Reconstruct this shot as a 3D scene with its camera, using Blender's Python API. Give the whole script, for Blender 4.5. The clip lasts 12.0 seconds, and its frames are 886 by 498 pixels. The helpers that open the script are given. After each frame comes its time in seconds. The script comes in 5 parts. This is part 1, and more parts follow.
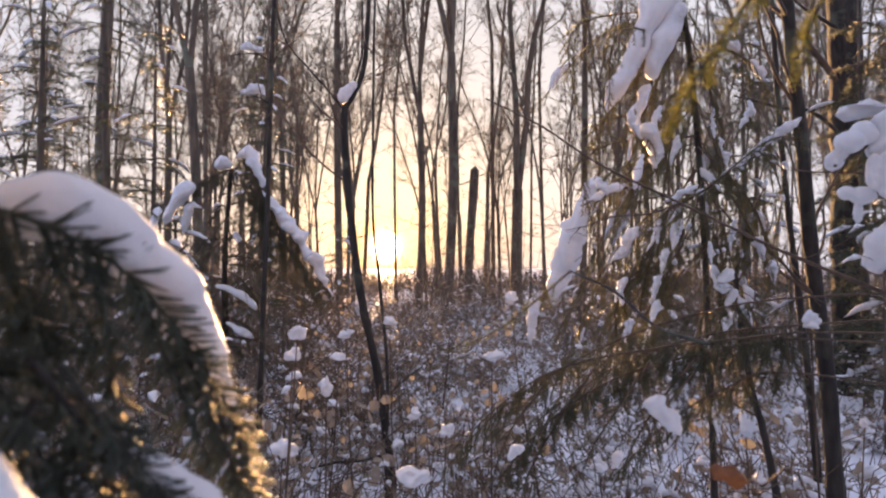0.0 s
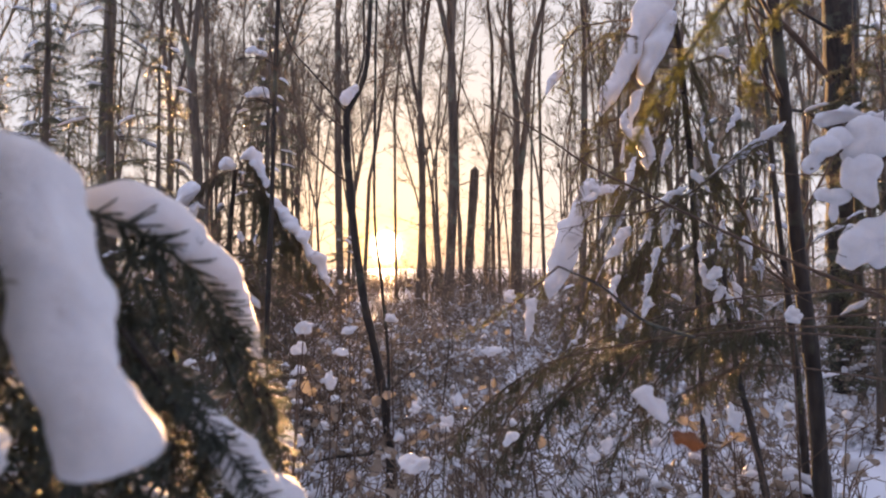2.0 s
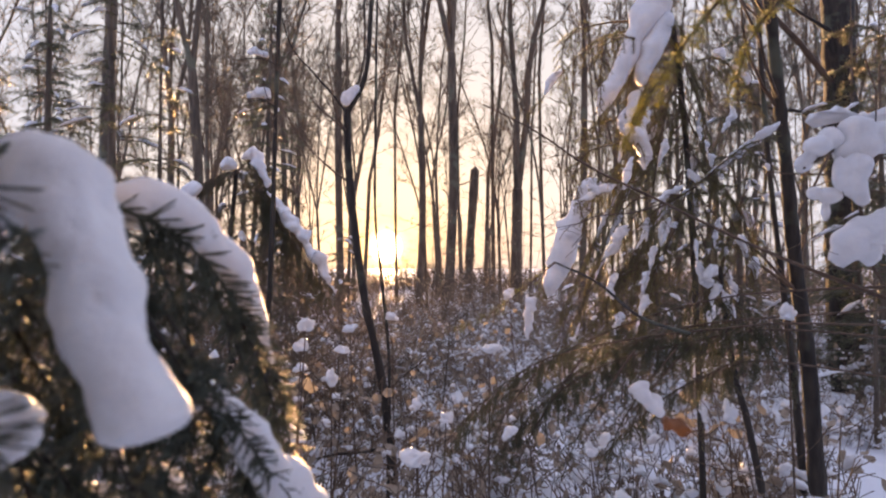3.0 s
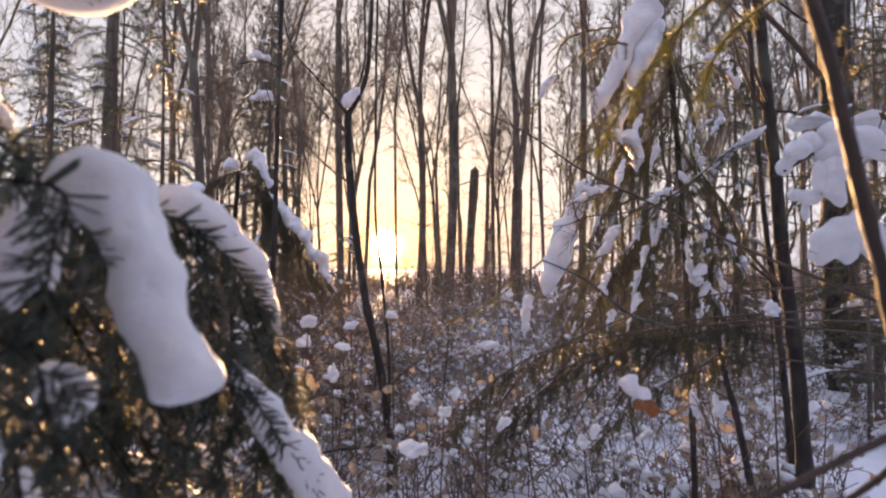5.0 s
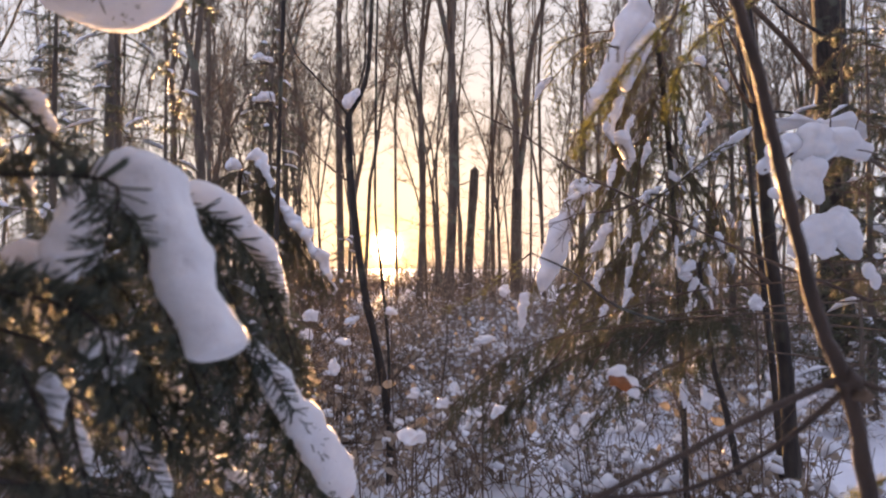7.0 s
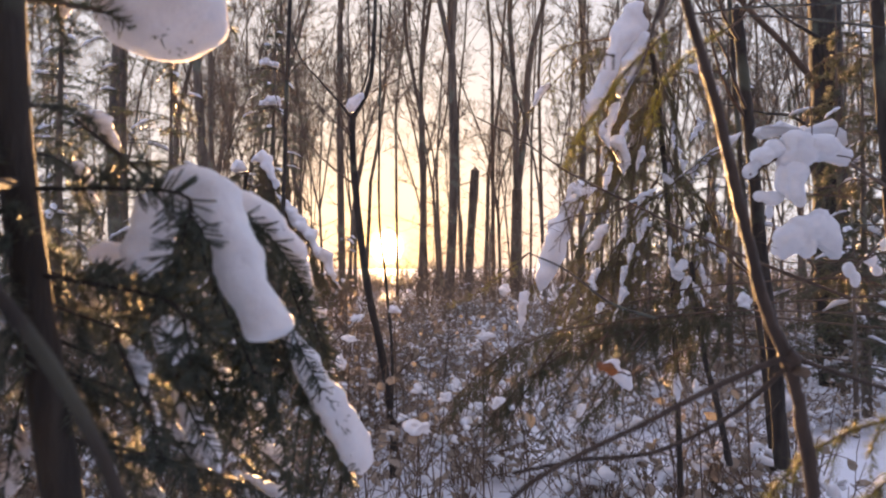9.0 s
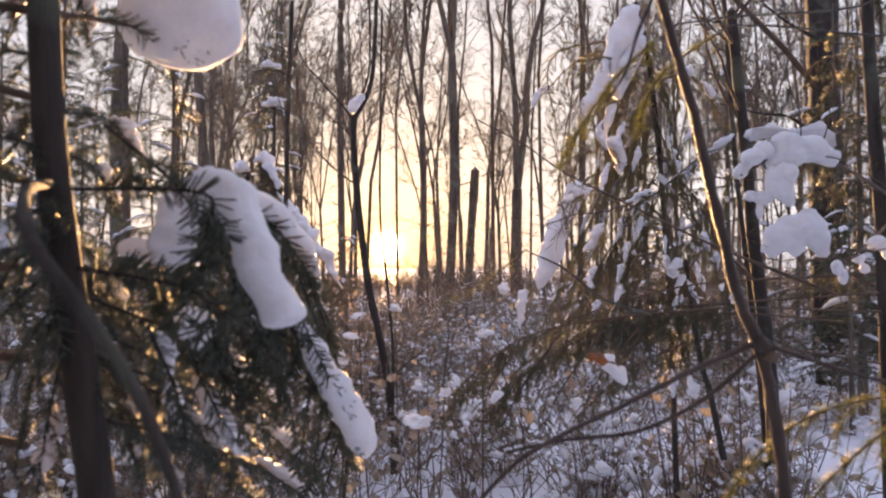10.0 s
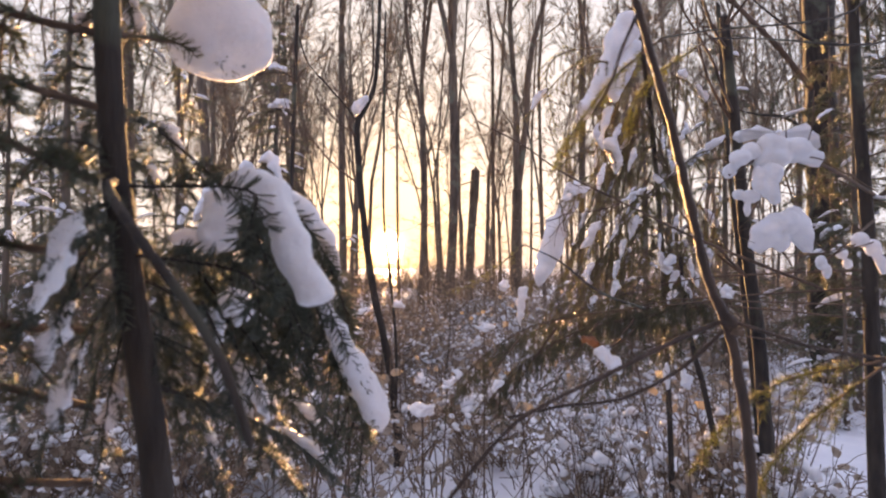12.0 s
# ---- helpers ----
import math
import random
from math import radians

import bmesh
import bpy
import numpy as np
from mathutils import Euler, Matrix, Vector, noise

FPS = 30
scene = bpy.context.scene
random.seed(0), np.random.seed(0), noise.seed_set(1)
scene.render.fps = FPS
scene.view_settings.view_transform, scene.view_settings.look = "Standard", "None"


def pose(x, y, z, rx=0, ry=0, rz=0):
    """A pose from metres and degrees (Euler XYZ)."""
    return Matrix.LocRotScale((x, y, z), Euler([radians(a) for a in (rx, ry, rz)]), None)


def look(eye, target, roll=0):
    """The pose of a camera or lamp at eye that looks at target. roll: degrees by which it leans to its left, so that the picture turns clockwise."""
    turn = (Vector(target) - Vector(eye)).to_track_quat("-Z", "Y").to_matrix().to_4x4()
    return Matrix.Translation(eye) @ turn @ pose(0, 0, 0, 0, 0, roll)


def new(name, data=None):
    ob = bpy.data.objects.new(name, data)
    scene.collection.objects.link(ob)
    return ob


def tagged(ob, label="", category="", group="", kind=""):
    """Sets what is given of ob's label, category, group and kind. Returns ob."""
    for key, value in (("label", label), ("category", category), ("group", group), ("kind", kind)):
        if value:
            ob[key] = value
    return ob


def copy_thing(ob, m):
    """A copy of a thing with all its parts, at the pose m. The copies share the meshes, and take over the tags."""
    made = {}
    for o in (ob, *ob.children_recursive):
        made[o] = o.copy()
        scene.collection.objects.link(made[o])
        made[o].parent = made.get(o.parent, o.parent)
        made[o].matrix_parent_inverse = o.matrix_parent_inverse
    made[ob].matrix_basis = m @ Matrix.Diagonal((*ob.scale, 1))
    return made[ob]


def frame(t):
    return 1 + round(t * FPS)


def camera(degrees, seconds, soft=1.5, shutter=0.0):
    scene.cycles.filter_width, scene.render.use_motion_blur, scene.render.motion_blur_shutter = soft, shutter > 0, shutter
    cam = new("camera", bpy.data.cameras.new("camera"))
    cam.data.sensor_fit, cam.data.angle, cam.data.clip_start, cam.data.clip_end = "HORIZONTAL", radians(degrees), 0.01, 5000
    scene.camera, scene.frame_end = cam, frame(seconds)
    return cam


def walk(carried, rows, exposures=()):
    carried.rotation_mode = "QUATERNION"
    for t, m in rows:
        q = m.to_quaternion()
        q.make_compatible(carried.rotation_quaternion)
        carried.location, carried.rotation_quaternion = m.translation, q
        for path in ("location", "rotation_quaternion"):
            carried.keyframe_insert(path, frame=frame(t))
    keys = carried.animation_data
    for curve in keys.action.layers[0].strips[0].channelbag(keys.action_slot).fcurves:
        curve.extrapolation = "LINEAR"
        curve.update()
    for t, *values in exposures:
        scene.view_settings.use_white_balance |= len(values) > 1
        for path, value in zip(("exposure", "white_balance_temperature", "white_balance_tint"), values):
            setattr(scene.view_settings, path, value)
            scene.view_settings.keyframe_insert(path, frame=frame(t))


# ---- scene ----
cam = camera(66.0, 12.0, soft=2.2)

# a small wide lens, sharp from about two metres on
cam.data.dof.use_dof = True
cam.data.dof.focus_distance, cam.data.dof.aperture_fstop = 4.0, 6.0

# the camera backs away slowly between the branches
WAY = [
    (0.0, pose(0.0060, 0.0260, 1.6507, 91.61, 0, 0.000)),
    (0.5, pose(0.0075, -0.0040, 1.6491, 91.61, 0, 0.006)),
    (1.0, pose(0.0083, -0.0329, 1.6475, 91.61, 0, 0.012)),
    (1.5, pose(0.0085, -0.0589, 1.6458, 91.61, 0, 0.018)),
    (2.0, pose(0.0080, -0.0838, 1.6426, 91.61, 0, 0.023)),
    (2.5, pose(0.0076, -0.1052, 1.6384, 91.61, 0, 0.029)),
    (3.0, pose(0.0085, -0.1226, 1.6350, 91.61, 0, 0.035)),
    (5.0, pose(0.0180, -0.2135, 1.6299, 91.61, 0, 0.058)),
    (5.5, pose(0.0200, -0.2375, 1.6276, 91.61, 0, 0.064)),
    (6.0, pose(0.0238, -0.2628, 1.6226, 91.61, 0, 0.070)),
    (6.5, pose(0.0274, -0.2877, 1.6169, 91.61, 0, 0.076)),
    (7.0, pose(0.0300, -0.3111, 1.6132, 91.61, 0, 0.082)),
    (9.0, pose(0.0190, -0.4391, 1.6101, 91.61, 0, 0.105)),
    (9.5, pose(0.0199, -0.4730, 1.6064, 91.61, 0, 0.111)),
    (10.0, pose(0.0198, -0.5069, 1.6023, 91.61, 0, 0.117)),
    (10.5, pose(0.0169, -0.5387, 1.5965, 91.61, 0, 0.123)),
    (11.0, pose(0.0120, -0.5720, 1.5904, 91.61, 0, 0.128)),
    (11.5, pose(0.0090, -0.6019, 1.5862, 91.61, 0, 0.134)),
    (12.0, pose(0.0075, -0.6317, 1.5843, 91.61, 0, 0.140)),
]
walk(cam, WAY, exposures=[(0.0, 2.13, 7500, 19), (9.5, 2.22, 7650, 19), (12.0, 2.38, 7950, 19)])

# ---- world and sun ----
SUN_YAW, SUN_UP = radians(4.8), radians(1.75)
SUN_WAY = Vector((-math.sin(SUN_YAW) * math.cos(SUN_UP), math.cos(SUN_YAW) * math.cos(SUN_UP), math.sin(SUN_UP)))

# brightness of the hazy sky by degrees from the sun
SKY_GLOW = ((0.0, (8.0, 6.6, 3.9)), (180.0, (0.11, 0.14, 0.23)), (1.15, (8.0, 6.4, 3.6)), (1.40, (0.80, 0.52, 0.23)), (2.1, (0.40, 0.29, 0.165)),
            (3.6, (0.240, 0.215, 0.178)), (6.0, (0.212, 0.203, 0.186)), (10.0, (0.193, 0.196, 0.196)), (15.0, (0.177, 0.188, 0.203)),
            (25.0, (0.165, 0.182, 0.212)), (50.0, (0.15, 0.18, 0.245)), (90.0, (0.13, 0.16, 0.25)))


def make_world():
    world = bpy.data.worlds.new("winter_sky")
    scene.world = world
    world.use_nodes = True
    nt = world.node_tree
    nt.nodes.clear()
    out = nt.nodes.new("ShaderNodeOutputWorld")
    sky = nt.nodes.new("ShaderNodeTexSky")
    sky.sky_type, sky.sun_disc = "NISHITA", False
    sky.sun_elevation, sky.sun_rotation = radians(4.0), -SUN_YAW
    sky.air_density, sky.dust_density, sky.ozone_density = 1.0, 2.0, 1.0
    bg = nt.nodes.new("ShaderNodeBackground")
    bg.inputs["Strength"].default_value = 0.0045
    nt.links.new(sky.outputs[0], bg.inputs["Color"])
    # thin high cloud: white round the low sun, warm at its rim, bluer with every degree away from it
    co = nt.nodes.new("ShaderNodeTexCoord")
    dot = nt.nodes.new("ShaderNodeVectorMath")
    dot.operation = "DOT_PRODUCT"
    dot.inputs[1].default_value = SUN_WAY
    nt.links.new(co.outputs["Generated"], dot.inputs[0])
    acos = nt.nodes.new("ShaderNodeMath")
    acos.operation = "ARCCOSINE"
    nt.links.new(dot.outputs["Value"], acos.inputs[0])
    div = nt.nodes.new("ShaderNodeMath")
    div.operation = "DIVIDE"
    div.inputs[1].default_value = math.pi
    nt.links.new(acos.outputs[0], div.inputs[0])
    ramp = nt.nodes.new("ShaderNodeValToRGB")
    stops = ramp.color_ramp.elements
    top = 8.0
    for k, (degrees, colour) in enumerate(SKY_GLOW):
        e = stops[0] if k == 0 else stops[1] if k == 1 else stops.new(degrees / 180)
        e.position, e.color = degrees / 180, (*(c / top for c in colour), 1)
    nt.links.new(div.outputs[0], ramp.inputs[0])
    glow = nt.nodes.new("ShaderNodeBackground")
    glow.inputs["Strength"].default_value = top
    nt.links.new(ramp.outputs[0], glow.inputs["Color"])
    add = nt.nodes.new("ShaderNodeAddShader")
    nt.links.new(bg.outputs[0], add.inputs[0])
    nt.links.new(glow.outputs[0], add.inputs[1])
    nt.links.new(add.outputs[0], out.inputs["Surface"])


make_world()
lamp = bpy.data.lights.new("sun", "SUN")
lamp.energy, lamp.angle, lamp.color = 5.0, radians(0.8), (1.0, 0.62, 0.30)
sun = new("sun", lamp)
sun.matrix_world = look(SUN_WAY * 50, (0, 0, 0))


# ---- materials ----
def material(name, dark, light, scale, rough=0.85, bump=0.3, bump_scale=None, through_light=None, share=0.0,
             stretch=(1, 1, 1), subsurface=0.0, spots=None, spot_scale=1.0):
    """Two-scale noise colour, bump, and light that shines through thin things."""
    m = bpy.data.materials.new(name)
    m.use_nodes = True
    nt = m.node_tree
    bsdf = nt.nodes["Principled BSDF"]
    bsdf.inputs["Roughness"].default_value = rough
    co = nt.nodes.new("ShaderNodeTexCoord")
    mp = nt.nodes.new("ShaderNodeMapping")
    mp.inputs["Scale"].default_value = stretch
    nt.links.new(co.outputs["Object"], mp.inputs[0])
    n1, n2 = nt.nodes.new("ShaderNodeTexNoise"), nt.nodes.new("ShaderNodeTexNoise")
    n1.inputs["Scale"].default_value, n1.inputs["Detail"].default_value = scale, 6
    n2.inputs["Scale"].default_value, n2.inputs["Detail"].default_value = scale * 0.13, 3
    nt.links.new(mp.outputs[0], n1.inputs["Vector"])
    nt.links.new(mp.outputs[0], n2.inputs["Vector"])
    mean = nt.nodes.new("ShaderNodeMath")
    mean.operation = "MULTIPLY_ADD"
    mean.inputs[1].default_value = 0.55
    half = nt.nodes.new("ShaderNodeMath")
    half.operation = "MULTIPLY"
    half.inputs[1].default_value = 0.45
    nt.links.new(n2.outputs[0], half.inputs[0])
    nt.links.new(n1.outputs[0], mean.inputs[0])
    nt.links.new(half.outputs[0], mean.inputs[2])
    ramp = nt.nodes.new("ShaderNodeValToRGB")
    ramp.color_ramp.elements[0].position, ramp.color_ramp.elements[0].color = 0.36, (*dark, 1)
    ramp.color_ramp.elements[1].position, ramp.color_ramp.elements[1].color = 0.64, (*light, 1)
    nt.links.new(mean.outputs[0], ramp.inputs[0])
    colour = ramp.outputs[0]
    if spots:
        n3 = nt.nodes.new("ShaderNodeTexNoise")
        n3.inputs["Scale"].default_value, n3.inputs["Detail"].default_value = spot_scale, 4
        nt.links.new(co.outputs["Object"], n3.inputs["Vector"])
        edge = nt.nodes.new("ShaderNodeMapRange")
        edge.inputs["From Min"].default_value, edge.inputs["From Max"].default_value = 0.56, 0.64
        nt.links.new(n3.outputs[0], edge.inputs["Value"])
        mix = nt.nodes.new("ShaderNodeMix")
        mix.data_type = "RGBA"
        nt.links.new(edge.outputs[0], mix.inputs["Factor"])
        nt.links.new(colour, mix.inputs["A"])
        mix.inputs["B"].default_value = (*spots, 1)
        colour = mix.outputs["Result"]
    nt.links.new(colour, bsdf.inputs["Base Color"])
    if subsurface:
        bsdf.inputs["Subsurface Weight"].default_value = subsurface
        bsdf.inputs["Subsurface Radius"].default_value = (1.0, 0.8, 0.65)
        bsdf.inputs["Subsurface Scale"].default_value = 0.012
    if bump:
        n4 = nt.nodes.new("ShaderNodeTexNoise")
        n4.inputs["Scale"].default_value, n4.inputs["Detail"].default_value = bump_scale or scale * 2, 5
        nt.links.new(mp.outputs[0], n4.inputs["Vector"])
        b = nt.nodes.new("ShaderNodeBump")
        b.inputs["Strength"].default_value, b.inputs["Distance"].default_value = bump, 0.01
        nt.links.new(n4.outputs[0], b.inputs["Height"])
        nt.links.new(b.outputs[0], bsdf.inputs["Normal"])
    if share:
        tr = nt.nodes.new("ShaderNodeBsdfTranslucent")
        tr.inputs["Color"].default_value = (*through_light, 1)
        mixs = nt.nodes.new("ShaderNodeMixShader")
        mixs.inputs[0].default_value = share
        nt.links.new(bsdf.outputs[0], mixs.inputs[1])
        nt.links.new(tr.outputs[0], mixs.inputs[2])
        nt.links.new(mixs.outputs[0], nt.nodes["Material Output"].inputs["Surface"])
    return m


SNOW = material("snow", (0.80, 0.82, 0.86), (0.90, 0.91, 0.93), 40, 0.6, 0.22, 110, (0.9, 0.8, 0.7), 0.12)
GROUND_SNOW = material("ground_snow", (0.78, 0.80, 0.86), (0.88, 0.89, 0.93), 6, 0.65, 0.5, 25)
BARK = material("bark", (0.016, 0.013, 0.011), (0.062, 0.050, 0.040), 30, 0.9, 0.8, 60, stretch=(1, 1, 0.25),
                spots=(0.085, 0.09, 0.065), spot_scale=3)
# bark paled and warmed in its colour for the glare haze over distant trees
HAZE_BARK = material("haze_paled_bark", (0.062, 0.048, 0.037), (0.19, 0.145, 0.105), 12, 0.9, 0.6, 30, stretch=(1, 1, 0.2),
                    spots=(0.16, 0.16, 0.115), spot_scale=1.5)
TWIG = material("twig", (0.055, 0.036, 0.025), (0.16, 0.105, 0.070), 60, 0.8, 0.4)
REDTWIG = material("young_bark", (0.028, 0.018, 0.013), (0.085, 0.053, 0.036), 50, 0.6, 0.5, 120, stretch=(1, 1, 0.4))
NEEDLE = material("needle", (0.048, 0.064, 0.043), (0.115, 0.140, 0.088), 25, 0.45, 0.0, None, (0.24, 0.21, 0.08), 0.32)
# brighter, yellower copy of the needle colour, standing in for low sun behind it
LIT_NEEDLE = material("sunlit_tint_needle", (0.060, 0.062, 0.030), (0.135, 0.135, 0.070), 8, 0.45, 0.0, None, (0.48, 0.44, 0.14), 0.40)
# needle colours brightened and yellowed to stand in for sunlight on the sprays
GLOW_TINT_SPRAY = material("glow_tinted_spray", (0.075, 0.080, 0.026), (0.160, 0.160, 0.050), 12, 0.45, 0.0, None, (0.62, 0.60, 0.20), 0.5)
# dry tan, with the warm glare over the undergrowth lightened into both colours
LEAF = material("dead_leaf", (0.25, 0.185, 0.138), (0.47, 0.37, 0.285), 25, 0.7, 0.4, None, (0.45, 0.39, 0.31), 0.28)
CANE = material("dry_cane", (0.10, 0.066, 0.044), (0.27, 0.185, 0.125), 40, 0.75, 0.4)
NEAR_NEEDLE = material("dark_needle", (0.042, 0.056, 0.045), (0.115, 0.138, 0.106), 40, 0.6, 0.0, None, (0.26, 0.23, 0.12), 0.18)

BROWN_LEAF = material("brown_leaf", (0.05, 0.028, 0.018), (0.15, 0.082, 0.048), 150, 0.75, 0.5, None, (0.25, 0.12, 0.05), 0.08)


# ---- geometry ----
class Geo:
    """Vertices and faces gathered for one mesh."""

    def __init__(self):
        self.v, self.f, self.n = [], [], 0

    def add(self, verts, faces):
        self.v.append(np.asarray(verts, dtype=np.float64).reshape(-1, 3))
        self.f.append(np.asarray(faces, dtype=np.int64) + self.n)
        self.n += len(self.v[-1])

    def more(self, faces):
        """Further faces on the vertices added last."""
        self.f.append(np.asarray(faces, dtype=np.int64) + self.n - len(self.v[-1]))

    def mesh(self, name, mat, smooth=True):
        me = bpy.data.meshes.new(name)
        v = np.concatenate(self.v)
        sizes = np.concatenate([np.full(len(a), a.shape[1]) for a in self.f])
        loops = np.concatenate([a.ravel() for a in self.f])
        me.vertices.add(len(v))
        me.vertices.foreach_set("co", v.ravel())
        me.loops.add(len(loops))
        me.loops.foreach_set("vertex_index", loops)
        me.polygons.add(len(sizes))
        me.polygons.foreach_set("loop_start", np.concatenate([[0], np.cumsum(sizes)[:-1]]))
        if smooth:
            me.polygons.foreach_set("use_smooth", np.ones(len(sizes), dtype=bool))
        me.update(calc_edges=True)
        me.materials.append(mat)
        return me


def part(name, geo, mat, parent, label="", smooth=True, kind=""):
    """One mesh object under a thing or a part."""
    if not geo.n:
        return None
    ob = new(name, geo.mesh(name, mat, smooth))
    ob.parent = parent
    return tagged(ob, label, kind=kind)


def thing(name, label, category, group="", at=(0, 0, 0), kind=""):
    ob = new(name)
    ob.location = at
    return tagged(ob, label, category, group, kind)


def unit(a):
    a = np.asarray(a, dtype=float)
    return a / np.maximum(np.linalg.norm(a, axis=-1, keepdims=True), 1e-9)


def curve_through(points, n):
    """A smooth path of n points through the given ones."""
    p = np.asarray(points, dtype=float)
    if len(p) == 2:
        return p[0] + (p[1] - p[0]) * np.linspace(0, 1, n)[:, None]
    q = np.concatenate([[2 * p[0] - p[1]], p, [2 * p[-1] - p[-2]]])
    out = []
    for u in np.linspace(0, len(p) - 1, n):
        i = min(int(u), len(p) - 2)
        t = u - i
        a, b, c, d = q[i], q[i + 1], q[i + 2], q[i + 3]
        out.append(0.5 * (2 * b + (c - a) * t + (2 * a - 5 * b + 4 * c - d) * t * t + (3 * b - a - 3 * c + d) * t ** 3))
    return np.array(out)


def frames_of(path, up=(0.13, -0.97, 0.2)):
    t = unit(np.gradient(path, axis=0))
    s = unit(np.cross(t, np.asarray(up, dtype=float)))
    return t, s, np.cross(s, t)


def tube(geo, path, radii, sides=5):
    path = np.asarray(path, dtype=float)
    n = len(path)
    radii = np.broadcast_to(np.asarray(radii, dtype=float), (n,))
    t = unit(np.gradient(path, axis=0))
    ref = np.array((1.0, 0.0, 0.0)) if abs(t[:, 0]).mean() < 0.6 else np.array((0.0, 1.0, 0.0))
    s = unit(np.cross(t, ref))
    b = np.cross(t, s)
    a = np.arange(sides) * 2 * math.pi / sides
    ring = s[:, None, :] * np.cos(a)[None, :, None] + b[:, None, :] * np.sin(a)[None, :, None]
    v = (path[:, None, :] + ring * radii[:, None, None]).reshape(-1, 3)
    i = np.arange(n - 1)[:, None] * sides
    j = np.arange(sides)[None, :]
    k = (j + 1) % sides
    quads = np.stack([i + j, i + k, i + sides + k, i + sides + j], -1).reshape(-1, 4)
    geo.add(v, quads)
    if sides < 5:
        return
    geo.add(np.concatenate([[path[0]], v[:sides]]), [(0, 1 + (c + 1) % sides, 1 + c) for c in range(sides)])
    geo.add(np.concatenate([[path[-1] + t[-1] * radii[-1]], v[-sides:]]), [(0, 1 + c, 1 + (c + 1) % sides) for c in range(sides)])


def needles(geo, base, way, length, width, fine=False):
    """Many needles at once: slim three-sided spikes, or blunt ones where fine."""
    base, way = np.asarray(base), unit(way)
    n = len(base)
    if not n:
        return
    length = np.broadcast_to(np.asarray(length, dtype=float), (n,))[:, None]
    s = unit(np.cross(way, np.array((0.31, 0.52, 0.79))))
    b = np.cross(way, s)
    tip = base + way * length
    angles = (0.0, 2.094, 4.189)
    ring = [base + way * length * (0.12 if fine else 0.02) + (s * math.cos(a) + b * math.sin(a) * 0.6) * width for a in angles]
    if fine:
        far = [base + way * length * 0.84 + (s * math.cos(a) + b * math.sin(a) * 0.6) * width * 0.85 for a in angles]
        v = np.stack([base, *ring, *far, tip], 1).reshape(-1, 3)
        f = np.array([(0, 2, 1), (0, 3, 2), (0, 1, 3), (1, 2, 5), (1, 5, 4), (2, 3, 6), (2, 6, 5), (3, 1, 4), (3, 4, 6), (4, 5, 7), (5, 6, 7), (6, 4, 7)])
        geo.add(v, (f[None] + (np.arange(n) * 8)[:, None, None]).reshape(-1, 3))
    else:
        v = np.stack([*ring, tip], 1).reshape(-1, 3)
        f = np.array([(0, 1, 3), (1, 2, 3), (2, 0, 3)])
        geo.add(v, (f[None] + (np.arange(n) * 4)[:, None, None]).reshape(-1, 3))


def twig_needles(geo, path, length, per_metre, width, rng, fine=False, flat=0.5, lean=0.75, face=(0.05, 0.1, 1.0)):
    """Needles along one twig, all round but mostly to the two sides, leaning to its tip."""
    path = np.asarray(path)
    seg = np.linalg.norm(np.diff(path, axis=0), axis=1)
    total = seg.sum()
    n = max(3, int(total * per_metre))
    along = np.sort(rng.random(n)) * total
    cum = np.concatenate([[0], np.cumsum(seg)])
    base = np.stack([np.interp(along, cum, path[:, i]) for i in range(3)], 1)
    t = np.stack([np.interp(along, cum, np.gradient(path, axis=0)[:, i]) for i in range(3)], 1)
    t = unit(t)
    s = unit(np.cross(t, np.array(face, dtype=float)))
    u = np.cross(s, t)
    side = np.where(rng.random(n) < 0.5, 0.0, math.pi) + rng.normal(0, flat, n)
    side = np.where(rng.random(n) < 0.28, math.pi / 2 + rng.normal(0, 0.6, n), side)
    way = t * (lean + rng.normal(0, 0.24, n))[:, None] + s * np.cos(side)[:, None] + u * np.sin(side)[:, None]
    size = length * (0.75 + 0.35 * rng.random(n)) * np.clip((total - along) / (0.25 * total + 1e-6) * 0.5 + 0.55, 0.5, 1)
    needles(geo, base, way, size, width, fine)


def lump(p, scale):
    """Smooth uneven field, about -1 to 1."""
    return np.array([noise.noise(Vector(a) * scale) for a in p])


